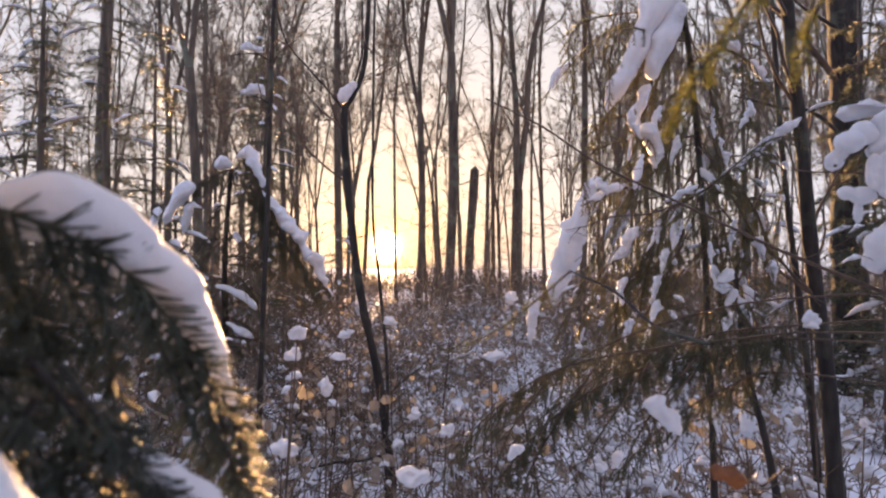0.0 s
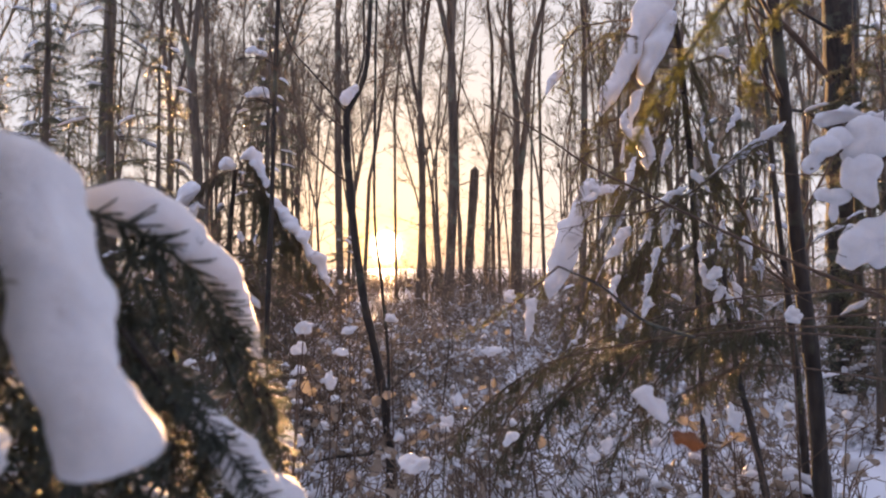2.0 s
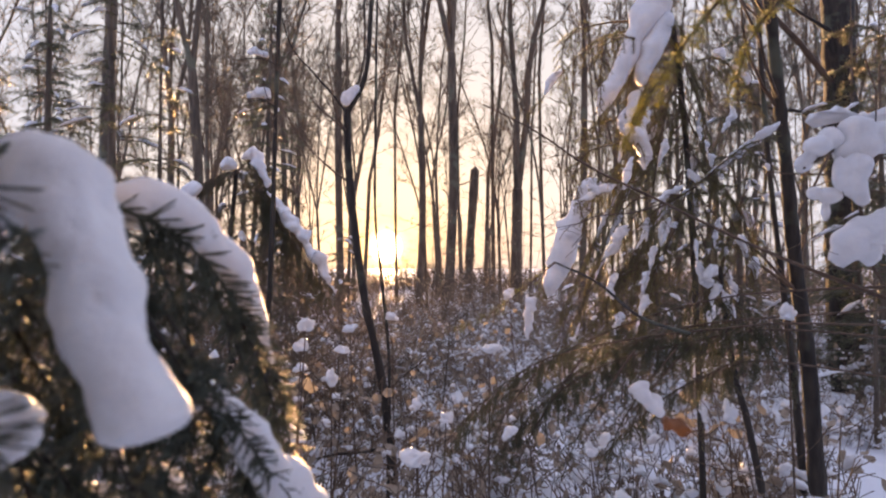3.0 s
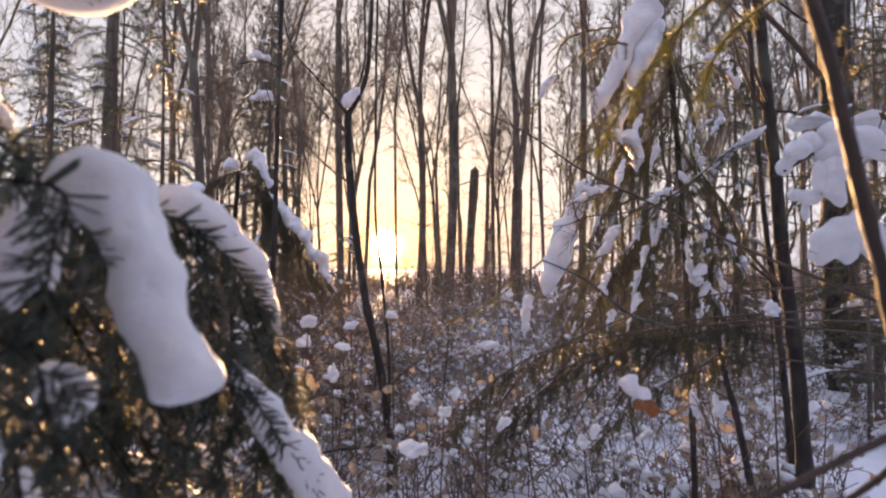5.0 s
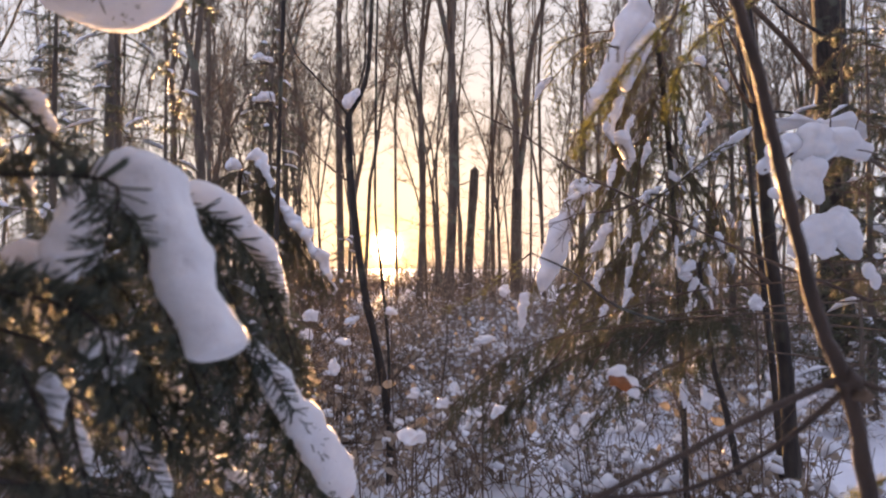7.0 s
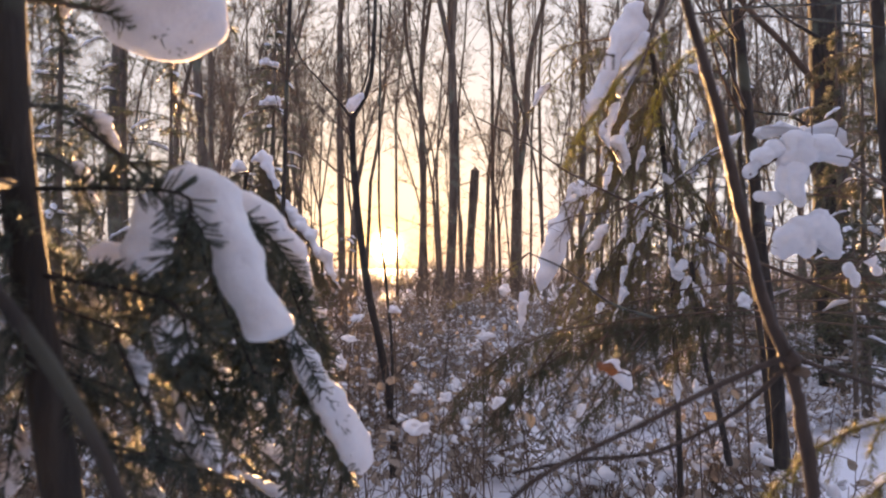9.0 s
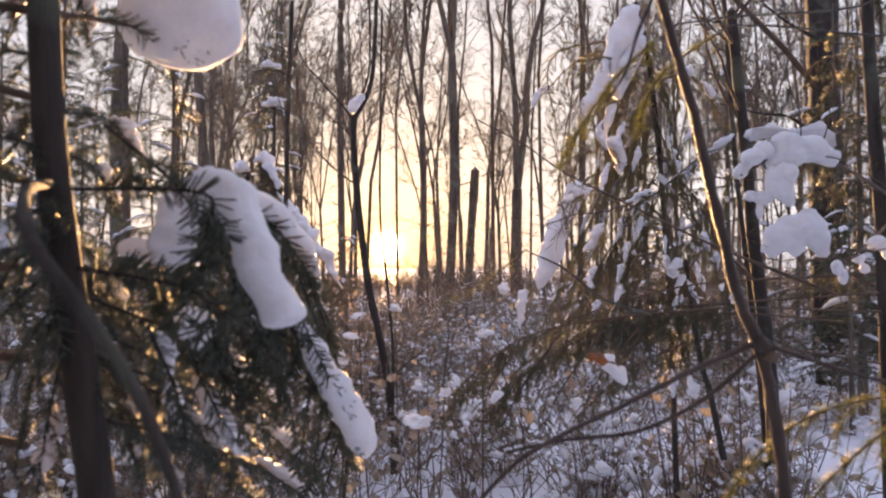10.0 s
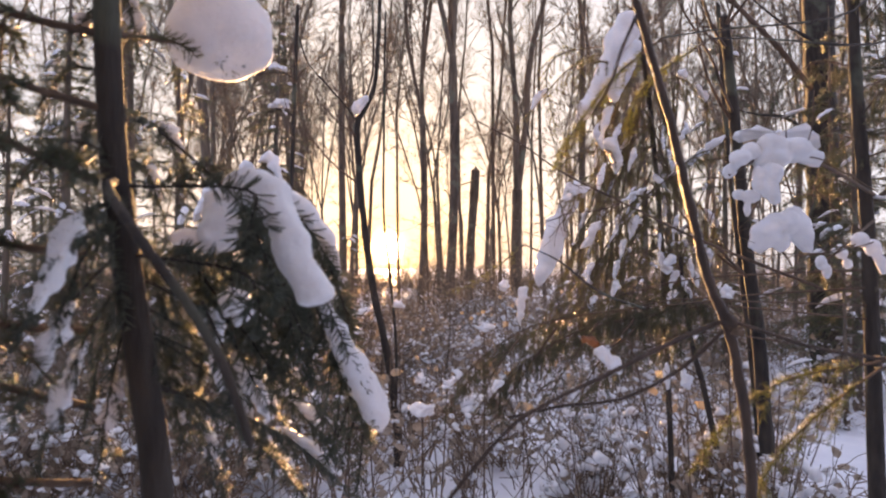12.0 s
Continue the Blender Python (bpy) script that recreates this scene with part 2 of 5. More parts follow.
def snow_pad(geo, path, widths, heights, up=(0, 0, 1), sides=14, n=None, rough=0.4, belly=0.45, blunt=5):
    """A cushion of snow along a branch: domed above, flatter beneath, with rounded ends."""
    n = n or max(14, len(path) * 8)
    p = curve_through(path, n)
    p = p + np.stack([lump(p + k * 7.7, 0.5 / float(np.mean(widths))) for k in range(3)], 1) * float(np.mean(widths)) * 0.5 * rough
    m = np.linspace(0, 1, n)
    ends = np.sqrt(np.clip(1 - np.abs(2 * m - 1) ** blunt, 0.0004, 1))
    w = np.interp(m, np.linspace(0, 1, len(widths)), widths) * ends
    h = np.interp(m, np.linspace(0, 1, len(heights)), heights) * ends
    t = unit(np.gradient(p, axis=0))
    s = unit(np.cross(t, np.asarray(up, dtype=float)))
    u = np.cross(s, t)
    a = np.arange(sides) * 2 * math.pi / sides
    cs, sn = np.cos(a), np.sin(a)
    sn = np.where(sn > 0, sn, sn * belly)
    v = p[:, None, :] + s[:, None, :] * (cs[None] * w[:, None])[..., None] + u[:, None, :] * (sn[None] * h[:, None])[..., None]
    v = v.reshape(-1, 3)
    size = float(np.mean(widths))
    centre = np.repeat(p, sides, axis=0)
    grow = np.clip(1 + 1.4 * rough * lump(v, 0.5 / size) + 0.7 * rough * lump(v, 1.1 / size) + 0.25 * rough * lump(v, 2.6 / size), 0.35, 2)
    v = centre + (v - centre) * grow[:, None]
    i = np.arange(n - 1)[:, None] * sides
    j = np.arange(sides)[None, :]
    k = (j + 1) % sides
    geo.add(v, np.stack([i + j, i + sides + j, i + sides + k, i + k], -1).reshape(-1, 4))
    geo.add(np.concatenate([[p[0]], v[:sides]]), [(0, 1 + c, 1 + (c + 1) % sides) for c in range(sides)])
    geo.add(np.concatenate([[p[-1]], v[-sides:]]), [(0, 1 + (c + 1) % sides, 1 + c) for c in range(sides)])


def ball_template(rings=5, sides=8):
    v, f = [(0, 0, 1)], []
    for r in range(1, rings):
        th = math.pi * r / rings
        for c in range(sides):
            ph = 2 * math.pi * c / sides
            v.append((math.sin(th) * math.cos(ph), math.sin(th) * math.sin(ph), math.cos(th)))
    v.append((0, 0, -1))
    last = len(v) - 1
    for c in range(sides):
        d = (c + 1) % sides
        f.append((0, 1 + c, 1 + d, 1 + d))
        for r in range(rings - 2):
            a = 1 + r * sides
            f.append((a + c, a + sides + c, a + sides + d, a + d))
        a = 1 + (rings - 2) * sides
        f.append((a + c, last, a + d, a + d))
    tri = [q[:3] for q in f if q[2] == q[3]]
    quad = [q for q in f if q[2] != q[3]]
    return np.array(v, dtype=float), tri, quad


BALL = ball_template(4, 6)
FINE_BALL = ball_template(14, 24)


def snow_clump(geo, p, size, rng, squash=0.75, fine=False, rough=0.35):
    """A lump of snow caught on a twig."""
    v, tri, quad = FINE_BALL if fine else BALL
    q = v * (np.asarray(size) * np.array((1, 1, squash)))
    off = rng.random(3) * 50
    q = q * (1 + rough * lump(v * 1.0 + off, 1.1) + 0.3 * rough * lump(v + off, 2.7))[:, None]
    q[:, 2] = np.where(q[:, 2] < 0, q[:, 2] * 0.6, q[:, 2])
    c, s = math.cos(off[0]), math.sin(off[0])
    q = np.stack([q[:, 0] * c - q[:, 1] * s, q[:, 0] * s + q[:, 1] * c, q[:, 2]], 1) if np.ndim(size) == 0 else q
    q = q + np.asarray(p)
    geo.add(q, tri)
    geo.more(quad)


def wander(p, d, length, steps, bend, rise, rng):
    """A path that grows from p along d, bending a little and turning up (or down)."""
    pts, p, d = [np.array(p, dtype=float)], np.array(p, dtype=float), unit(np.array(d, dtype=float))
    for _ in range(steps):
        d = unit(d + rng.normal(0, bend, 3) + np.array((0, 0, rise)))
        p = p + d * length / steps
        pts.append(p)
    return np.array(pts)


def aside(d, angle, rng):
    """A way that leaves d by the angle, to a random side."""
    d = unit(d)
    r = unit(np.cross(d, rng.normal(0, 1, 3)))
    return d * math.cos(angle) + r * math.sin(angle)


# ---- ground ----
def make_ground():
    rng = np.random.default_rng(5)
    u = np.sinh(np.linspace(-1, 1, 201) * 7.2) / math.sinh(7.2)
    xs, ys = u * 1800, u * 1800 + 4
    X, Y = np.meshgrid(xs, ys)
    flat = np.stack([X.ravel(), Y.ravel(), np.zeros(X.size)], 1)
    near = np.exp(-np.hypot(flat[:, 0], flat[:, 1] - 4) / 60)
    z = (lump(flat, 0.9) * 0.045 + lump(flat, 0.3) * 0.10 + lump(flat, 2.3) * 0.02) * near + lump(flat, 0.004) * 0.2 * (1 - near)
    flat[:, 2] = z - 0.02
    n = len(xs)
    i = (np.arange(n - 1)[:, None] * n + np.arange(n - 1)[None]).ravel()
    g = Geo()
    g.add(flat, np.stack([i, i + 1, i + n + 1, i + n], 1))
    ob = new("ground", g.mesh("ground", GROUND_SNOW))
    tagged(ob, "uneven snow-covered forest floor in bluish shade", "ground", kind="structure")


make_ground()


def ground_height(x, y):
    q = np.array([(x, y, 0.0)])
    near = math.exp(-math.hypot(x, y - 4) / 60)
    return float((lump(q, 0.9) * 0.045 + lump(q, 0.3) * 0.10 + lump(q, 2.3) * 0.02)[0] * near + lump(q, 0.004)[0] * 0.2 * (1 - near)) - 0.04


# ---- bare forest trees ----
def grow(trunk, crown, p, d, length, r, level, rng, dense):
    steps = (9, 6, 3, 1)[level]
    path = wander(p, d, length, steps, (0.075, 0.13, 0.19, 0.24)[level], (0.08, 0.09, 0.05, 0.03)[level], rng)
    radii = r * np.linspace(1, 0.35 if level < 2 else 0.3, steps + 1) ** 0.9
    tube(trunk if level < 1 else crown, path, radii, (8, 5, 3, 3)[level])
    if level == 3:
        return
    kids = int((16, 7, 5)[level] * dense * (0.8 + 0.4 * rng.random()))
    for _ in range(kids):
        u = 0.25 + 0.75 * rng.random() if level else 0.15 + 0.85 * rng.random()
        i = min(int(u * steps), steps - 1)
        q = path[i] + (path[i + 1] - path[i]) * (u * steps - i)
        way = aside(path[i + 1] - path[i], radians((34, 42, 50)[level] + rng.normal(0, 12)), rng)
        if way[2] < -0.1:
            way[2] *= -0.6
        grow(trunk, crown, q, way, length * (0.27, 0.46, 0.46)[level] * (0.6 + 0.6 * rng.random()) * (1.15 - 0.6 * u),
             max((0.012, 0.012, 0.0095)[level], r * np.interp(u, (0, 1), (1, 0.35)) * (0.32, 0.50, 0.60)[level]), level + 1, rng, dense)


def bare_tree(name, label, seed, height, dbh, fork, leaders, lean=(0, 0), dense=1.0, spread=0.042, at=(0, 0, 0)):
    rng = np.random.default_rng(seed)
    ob = thing(name, label, "tree", "bare trees of the wood", at)
    trunk, crown = Geo(), Geo()
    base = np.array((0.0, 0.0, -0.15))
    top = np.array((lean[0], lean[1], fork))
    path = curve_through([base, base + (top - base) * 0.5 + rng.normal(0, dbh * 0.25, 3) * (1, 1, 0), top], 9)
    radii = dbh / 2 * np.linspace(1.12, 0.9, 9)
    radii[0] *= 1.3
    tube(trunk, path, radii, 10)
    up = unit(path[-1] - path[-2])
    for k in range(leaders):
        a = 2 * math.pi * k / leaders + rng.random() * 1.2
        s = spread * (0.6 + 1.4 * rng.random()) if leaders > 1 else 0.02
        way = up + np.array((math.cos(a) * s * 1.6, math.sin(a) * s, 0))
        grow(trunk, crown, path[-1] - up * dbh * 0.3, way, (height - fork) * (0.8 + 0.25 * rng.random()),
             dbh / 2 * (0.9 if leaders == 1 else 0.64), 0, rng, dense)
    # low dead side twigs
    for _ in range(7):
        u = 0.25 + 0.75 * rng.random()
        q = path[min(int(u * 8), 7)]
        grow(trunk, crown, q, aside(up, radians(70), rng), 0.5 + 1.2 * rng.random(), 0.012, 2, rng, dense)
    part("trunk", trunk, HAZE_BARK, ob)
    part("crown", crown, HAZE_BARK, ob, "thin leafless branches and twigs")
    return ob


def place(x, y, turn=0.0, scale=1.0):
    return Matrix.Translation((x, y, ground_height(x, y))) @ Matrix.Rotation(turn, 4, "Z") @ Matrix.Scale(scale, 4)


def put_copy(ob, x, y, turn, scale):
    c = copy_thing(ob, place(x, y, turn, 1.0))
    c.scale = (scale, scale, scale)
    return c


def forest():
    rng = np.random.default_rng(21)
    tall = "tall leafless tree with dark bark standing in snow"
    kinds = []
    for k, (fork, leaders, dbh) in enumerate(((5.6, 2, 0.21), (6.4, 3, 0.23), (7.0, 2, 0.19), (8.0, 2, 0.19),
                                              (5.0, 1, 0.16), (4.8, 2, 0.14), (8.0, 1, 0.12))):
        kinds.append(bare_tree("forest_tree", tall, 100 + k, 17 + 2 * rng.random(), dbh, fork, leaders,
                               (rng.normal(0, 0.15), rng.normal(0, 0.15)), 1.2))
    # trees that stand out singly against the sky: bearing (x per metre ahead), distance, kind, scale
    marked = ((-0.400, 19, 1, 0.9), (-0.345, 26, 3, 1), (-0.232, 22, 2, 1), (-0.285, 30, 0, 1), (-0.150, 25, 3, 1.35),
              (-0.118, 33, 4, 1.2), (-0.068, 34, 6, 1.2), (-0.036, 25, 1, 1.15), (0.006, 24, 1, 1.45), (0.060, 30, 4, 1.2), (0.074, 27, 6, 1.35),
              (0.128, 38, 6, 1.2), (0.150, 30, 6, 1.3), (0.203, 22, 2, 1.2))
    for b, d, k, s in marked:
        put_copy(kinds[k], b * d, d, rng.random() * 6.28, s)
    # the rest of the wood, thinning out far behind
    spots = [(b * d, d) for b, d, _, _ in marked] + [(2.75, 25.5), (0.88, 25)]
    tries = 0
    while len(spots) < 106 and tries < 4000:
        tries += 1
        d = 12 + 50 * rng.random() ** 0.8
        x = (rng.random() * 2 - 1) * (0.68 * d + 1.5)
        b = x / d
        if d < 22 and -0.3 < b < 0.3 or d < 26 and b > 0.3:
            continue
        if abs(b + 0.084) < 0.020 + 0.5 / d:
            continue
        if -1.2 < x + 0.084 * d < 2.0 and rng.random() < 0.65:
            continue
        if min(math.hypot(x - a, d - c) for a, c in spots) < 2.0:
            continue
        spots.append((x, d))
        put_copy(kinds[rng.integers(0, 7)], x, d, rng.random() * 6.28, 0.75 + 0.5 * rng.random())
    # slim crooked young trees that fill the gaps between the trunks
    slim = [bare_tree("young_tree", "slim crooked leafless young tree", 150 + k, 10 + k, 0.085, f, n, (rng.normal(0, 0.2), 0), 0.9, 0.10)
            for k, (f, n) in enumerate(((3.0, 2), (4.5, 1), (3.6, 3)))]
    for k in range(34):
        d = 15 + 22 * rng.random()
        b = (rng.random() * 2 - 1) * 0.62
        if abs(b + 0.084) < 0.014 + 0.3 / d:
            continue
        put_copy(slim[k % 3], b * d, d, rng.random() * 6.28, 0.75 + 0.5 * rng.random())
    for k, ob in enumerate(slim):
        ob.matrix_basis = place((-7.5, 6.2, 9.8)[k], 21 + k)
    # unseen trees added behind and beside the camera close the wood, dimming it
    for k in range(22):
        a = math.pi * (1.03 + 0.94 * k / 21)
        d = 5 + 14 * rng.random()
        put_copy(kinds[k % 7], math.cos(a) * d, math.sin(a) * d - 1, rng.random() * 6.28, 0.8 + 0.4 * rng.random())
    for k, ob in enumerate(kinds):
        x, d = ((-26, 40), (30, 44), (-30, 52), (24, 60), (-12, 62), (14, 66), (34, 58))[k]
        ob.matrix_basis = place(x, d)
    # the forked tree right of the sun, and the broken stem beside it
    bare_tree("forked_tree", "tall forked leafless tree with two upright stems", 131, 17, 0.44, 4.6, 2, (0.05, 0), 0.9, 0.13,
              (2.75, 25.5, ground_height(2.75, 25.5)))
    g = Geo()
    rng2 = np.random.default_rng(3)
    path = wander((0, 0, -0.1), (0.02, 0, 1), 5.35, 12, 0.012, 0, rng2)
    tube(g, path, 0.16 * (1 + 0.08 * rng2.normal(0, 1, 13)), 11)
    stump = thing("broken_stem", "bare broken-off dead tree stem", "dead tree", at=(0.88, 25, ground_height(0.88, 25)))
    part("trunk", g, HAZE_BARK, stump)


forest()


# ---- spruces ----
def bough(parent, path, rng, reach, droop=0.5, needle=0.02, per_metre=260, gap=0.03, r=0.006, width=0.0007, mat=None,
          fine=False, tip_from=0.12, snow=None, snow_label="", bark=None, sub=True, lift=0.0, flat=0.5, face=(0.05, 0.1, 1.0), lean=0.75):
    """A spruce bough: a stem, side twigs to both sides, their needles, and snow lying on it."""
    stem, green = Geo(), Geo()
    n = max(8, int(len(path) * 4))
    p = curve_through(path, n)
    length = np.linalg.norm(np.diff(p, axis=0), axis=1).sum()
    tube(stem, p, r * np.linspace(1, 0.3, n), 7 if fine else 5)
    twig_needles(green, p[int(n * tip_from):], needle, per_metre, width, rng, fine, flat, lean, face)
    if gap:
        k = 0
        s_at = length * tip_from
        while s_at < length * 0.97:
            u = s_at / length
            i = min(int(u * (n - 1)), n - 2)
            q = p[i] + (p[i + 1] - p[i]) * (u * (n - 1) - i)
            t = unit(p[i + 1] - p[i])
            side = unit(np.cross(t, face)) * (1 if k % 2 else -1)
            way = t * 0.75 + side * (0.75 + 0.3 * rng.random()) + rng.normal(0, 0.12, 3) + np.array((0, 0, lift))
            long = reach * (1.1 - u * 0.85) * (0.65 + 0.5 * rng.random())
            tw = wander(q, way, long, 5, 0.07, -droop * 0.25, rng)
            tube(stem, tw, r * 0.45 * np.linspace(1, 0.4, 6), 4)
            twig_needles(green, tw, needle * 0.9, per_metre, width, rng, fine, flat, lean, face)
            if sub and long > 0.1:
                for j in range(int(long / 0.045)):
                    u2 = 0.2 + 0.7 * rng.random()
                    i2 = min(int(u2 * 5), 4)
                    t2 = unit(tw[i2 + 1] - tw[i2])
                    s2 = unit(np.cross(t2, (0, 0, 1.0))) * (1 if j % 2 else -1)
                    tw2 = wander(tw[i2], t2 * 0.8 + s2 * 0.8 + rng.normal(0, 0.15, 3), long * 0.4 * (1.1 - u2), 3, 0.08, -droop * 0.3, rng)
                    tube(stem, tw2, r * 0.28, 3)
                    twig_needles(green, tw2, needle * 0.85, per_metre, width, rng, fine, flat)
            k += 1
            s_at += gap * (0.7 + 0.6 * rng.random())
    ob = part("bough", stem, bark or TWIG, parent)
    part("needles", green, mat or NEEDLE, ob, kind="stuff")
    for pad in snow or ():
        white = Geo()
        snow_pad(white, *pad)
        part("snow_cushion", white, SNOW, ob, snow_label or "white lumpy snow")
    return ob


def curtain(parent, path, rng, drop, gap=0.012, start=0.1, r=0.004, drift=0.35, mat=None, needle=0.013, per_metre=520):
    """A limb with thin shoots hanging from it side by side, sparsely needled, as on an old spruce."""
    stem, green = Geo(), Geo()
    n = max(10, int(len(path) * 5))
    p = curve_through(path, n)
    length = np.linalg.norm(np.diff(p, axis=0), axis=1).sum()
    tube(stem, p, r * np.linspace(1, 0.35, n), 6)
    twig_needles(green, p[int(n * 0.3):], needle, per_metre, 0.0010, rng, False, 0.6, 0.7)
    for s_at in np.arange(length * start, length * 0.98, gap):
        u = s_at / length
        i = min(int(u * (n - 1)), n - 2)
        q = p[i] + (p[i + 1] - p[i]) * (u * (n - 1) - i)
        t = unit(p[i + 1] - p[i])
        way = t * (drift + rng.normal(0, 0.35)) + np.array((rng.normal(0, 0.3), rng.normal(0, 0.35), -0.5))
        long = drop * (0.25 + 0.9 * rng.random() ** 1.5) * (1.05 - 0.55 * u)
        tw = wander(q, way, long, 6, 0.09, -0.30, rng)
        tube(stem, tw, r * 0.33 * np.linspace(1, 0.5, 7), 3)
        twig_needles(green, tw[1:], needle, per_metre, 0.0010, rng, False, 0.6, 0.75)
        for _ in range(int(long / 0.06)):
            j = rng.integers(1, 6)
            way = unit(tw[j] - tw[j - 1]) + rng.normal(0, 0.5, 3)
            tip = wander(tw[j], way, long * (0.15 + 0.2 * rng.random()), 3, 0.1, -0.2, rng)
            tube(stem, tip, r * 0.25, 3)
            twig_needles(green, tip, needle, per_metre, 0.0010, rng, False, 0.6, 0.75)
    ob = part("bough", stem, TWIG, parent)
    part("needles", green, mat or NEEDLE, ob, kind="stuff")
    return ob


def far_spruce(name, label, seed, height, radius, dense=1.0, snowy=0.35):
    """A spruce seen from afar: whorls of drooping boughs down to the ground, with patches of snow."""
    rng = np.random.default_rng(seed)
    ob = thing(name, label, "spruce", "spruces of the wood")
    trunk, green, white = Geo(), Geo(), Geo()
    tube(trunk, wander((0, 0, -0.1), (0, 0, 1), height, 10, 0.006, 0, rng), height * 0.011 * np.linspace(1.1, 0.1, 11), 9)
    z = 0.8
    while z < height - 0.3:
        for _ in range(5):
            a = rng.random() * 6.28
            long = radius * (1 - z / height) ** 0.8 * (0.6 + 0.5 * rng.random()) + 0.15
            p = wander((0, 0, z + rng.normal(0, 0.08)), (math.cos(a), math.sin(a), 0.15), long, 6, 0.06, -0.12, rng)
            tube(trunk, p, 0.012 * np.linspace(1, 0.3, 7), 3)
            for i in range(1, 7):
                for sgn in (-1, 1):
                    t = unit(p[i] - p[i - 1])
                    s = np.cross(t, (0, 0, 1.0)) * sgn
                    tw = wander(p[i], t + s * 0.9 + (0, 0, -0.2), long * 0.3 * (1.15 - i / 7), 3, 0.1, -0.2, rng)
                    twig_needles(green, tw, 0.065, int(75 * dense), 0.006, rng, False, 1.2, 0.5)
            if rng.random() < snowy:
                c = 2 + rng.integers(0, 2)
                w = 0.02 + 0.035 * rng.random()
                snow_pad(white, [p[c] + (0, 0, 0.02), p[c + 1] + (0, 0, 0.02), p[c + 2] + (0, 0, 0.02), p[min(c + 3, 6)] + (0, 0, 0.01)],
                         (w * 0.5, w, w, w * 0.4), (w * 0.4, w * 0.8, w * 0.7, w * 0.3), (0, 0, 1), 7, 9, 0.6)
        z += 0.30 * (1 + 0.3 * rng.random())
    part("trunk", trunk, HAZE_BARK, ob)
    part("needles", green, NEEDLE, ob, kind="stuff")
    part("snow", white, SNOW, ob, "thin patches of snow", kind="stuff")
    return ob


def spruce_stand():
    rng = np.random.default_rng(8)
    a = far_spruce("spruce", "dark green spruce with patches of snow", 41, 7.5, 1.5)
    b = far_spruce("spruce", "dark green spruce with patches of snow", 42, 5.0, 1.3)
    c = far_spruce("spruce", "young dark spruce half covered in snow", 43, 2.8, 0.9)
    d = far_spruce("spruce", "dense dark spruce with a little snow", 44, 4.4, 1.05, 2.0, 0.12)
    rows = ((d, 4.95, 8.0), (d, 5.7, 6.9), (a, -4.4, 9.0), (b, -3.4, 8.0), (a, -6.0, 10.2), (b, -5.2, 7.4), (a, -3.2, 12.2), (b, -7.2, 9.6), (b, 3.9, 8.9), (b, 5.3, 7.4), (c, 4.0, 6.2), (b, 4.6, 7.0),
            (c, -2.2, 9.5), (c, -2.9, 7.0), (c, 3.1, 9.8), (c, 2.6, 12.5), (a, -8.2, 14), (b, -6.4, 11.5), (c, -5.6, 9.2), (a, -11.0, 18), (c, -4.6, 12.5), (b, -9.5, 13), (c, -3.9, 15),
            (c, 4.9, 11.5), (b, 4.3, 14), (c, 6.9, 8.0), (c, -2.6, 17), (b, -5.0, 19))
    for ob, x, y in rows:
        put_copy(ob, x, y, rng.random() * 6.28, 0.85 + 0.3 * rng.random())
    # unseen spruces added behind and beside the camera to dim light from there
    for ob, x, y in ((a, -2.6, -3.2), (a, 2.4, -4.0), (b, 0.2, -5.2), (a, -5.0, -1.6), (b, 4.6, -1.8), (a, 0.8, -8.0), (b, -3.4, -6.4), (a, 4.2, -7.0), (b, -4.2, 2.2), (a, 5.2, 1.6)):
        put_copy(ob, x, y, rng.random() * 6.28, 1.0 + 0.3 * rng.random())
    # denser unseen ring added close by, to shade snow that faces the camera
    for x, y in ((-1.9, -2.3), (-0.7, -2.9), (0.7, -2.9), (1.9, -2.3), (-2.5, -1.0), (-2.3, 0.3), (2.8, -0.9)):
        put_copy(d, x, y, rng.random() * 6.28, 1.15 + 0.2 * rng.random())
    for ob, x, y in ((d, 16, 27), (a, -14, 24), (b, 13, 22), (c, -7.5, 8.5)):
        ob.matrix_basis = place(x, y, rng.random() * 6)


spruce_stand()


# ---- undergrowth ----
def curled_leaf(geo, q, long, rng):
    """A withered leaf hanging from a twig, folded along its rib and curled towards its tip."""
    t = unit(rng.normal(0, 1, 3) + (0, 0, -0.7))
    s = unit(np.cross(t, rng.normal(0, 1, 3)))
    n = np.cross(t, s)
    fold, curl, w = 0.2 + 0.5 * rng.random(), 0.5 + 1.2 * rng.random(), long * (0.28 + 0.12 * rng.random())
    v = []
    for i, broad in enumerate((0.15, 0.9, 1.0, 0.15)):
        a = curl * i / 3
        mid = q + t * long * math.sin(a + 0.01) / (curl + 0.01) + n * long * (1 - math.cos(a)) / (curl + 0.01)
        v += [mid - s * w * broad + n * w * broad * fold, mid, mid + s * w * broad + n * w * broad * fold]
    geo.add(v, [(i + j, i + j + 1, i + j + 4, i + j + 3) for i in (0, 3, 6) for j in (0, 1)])


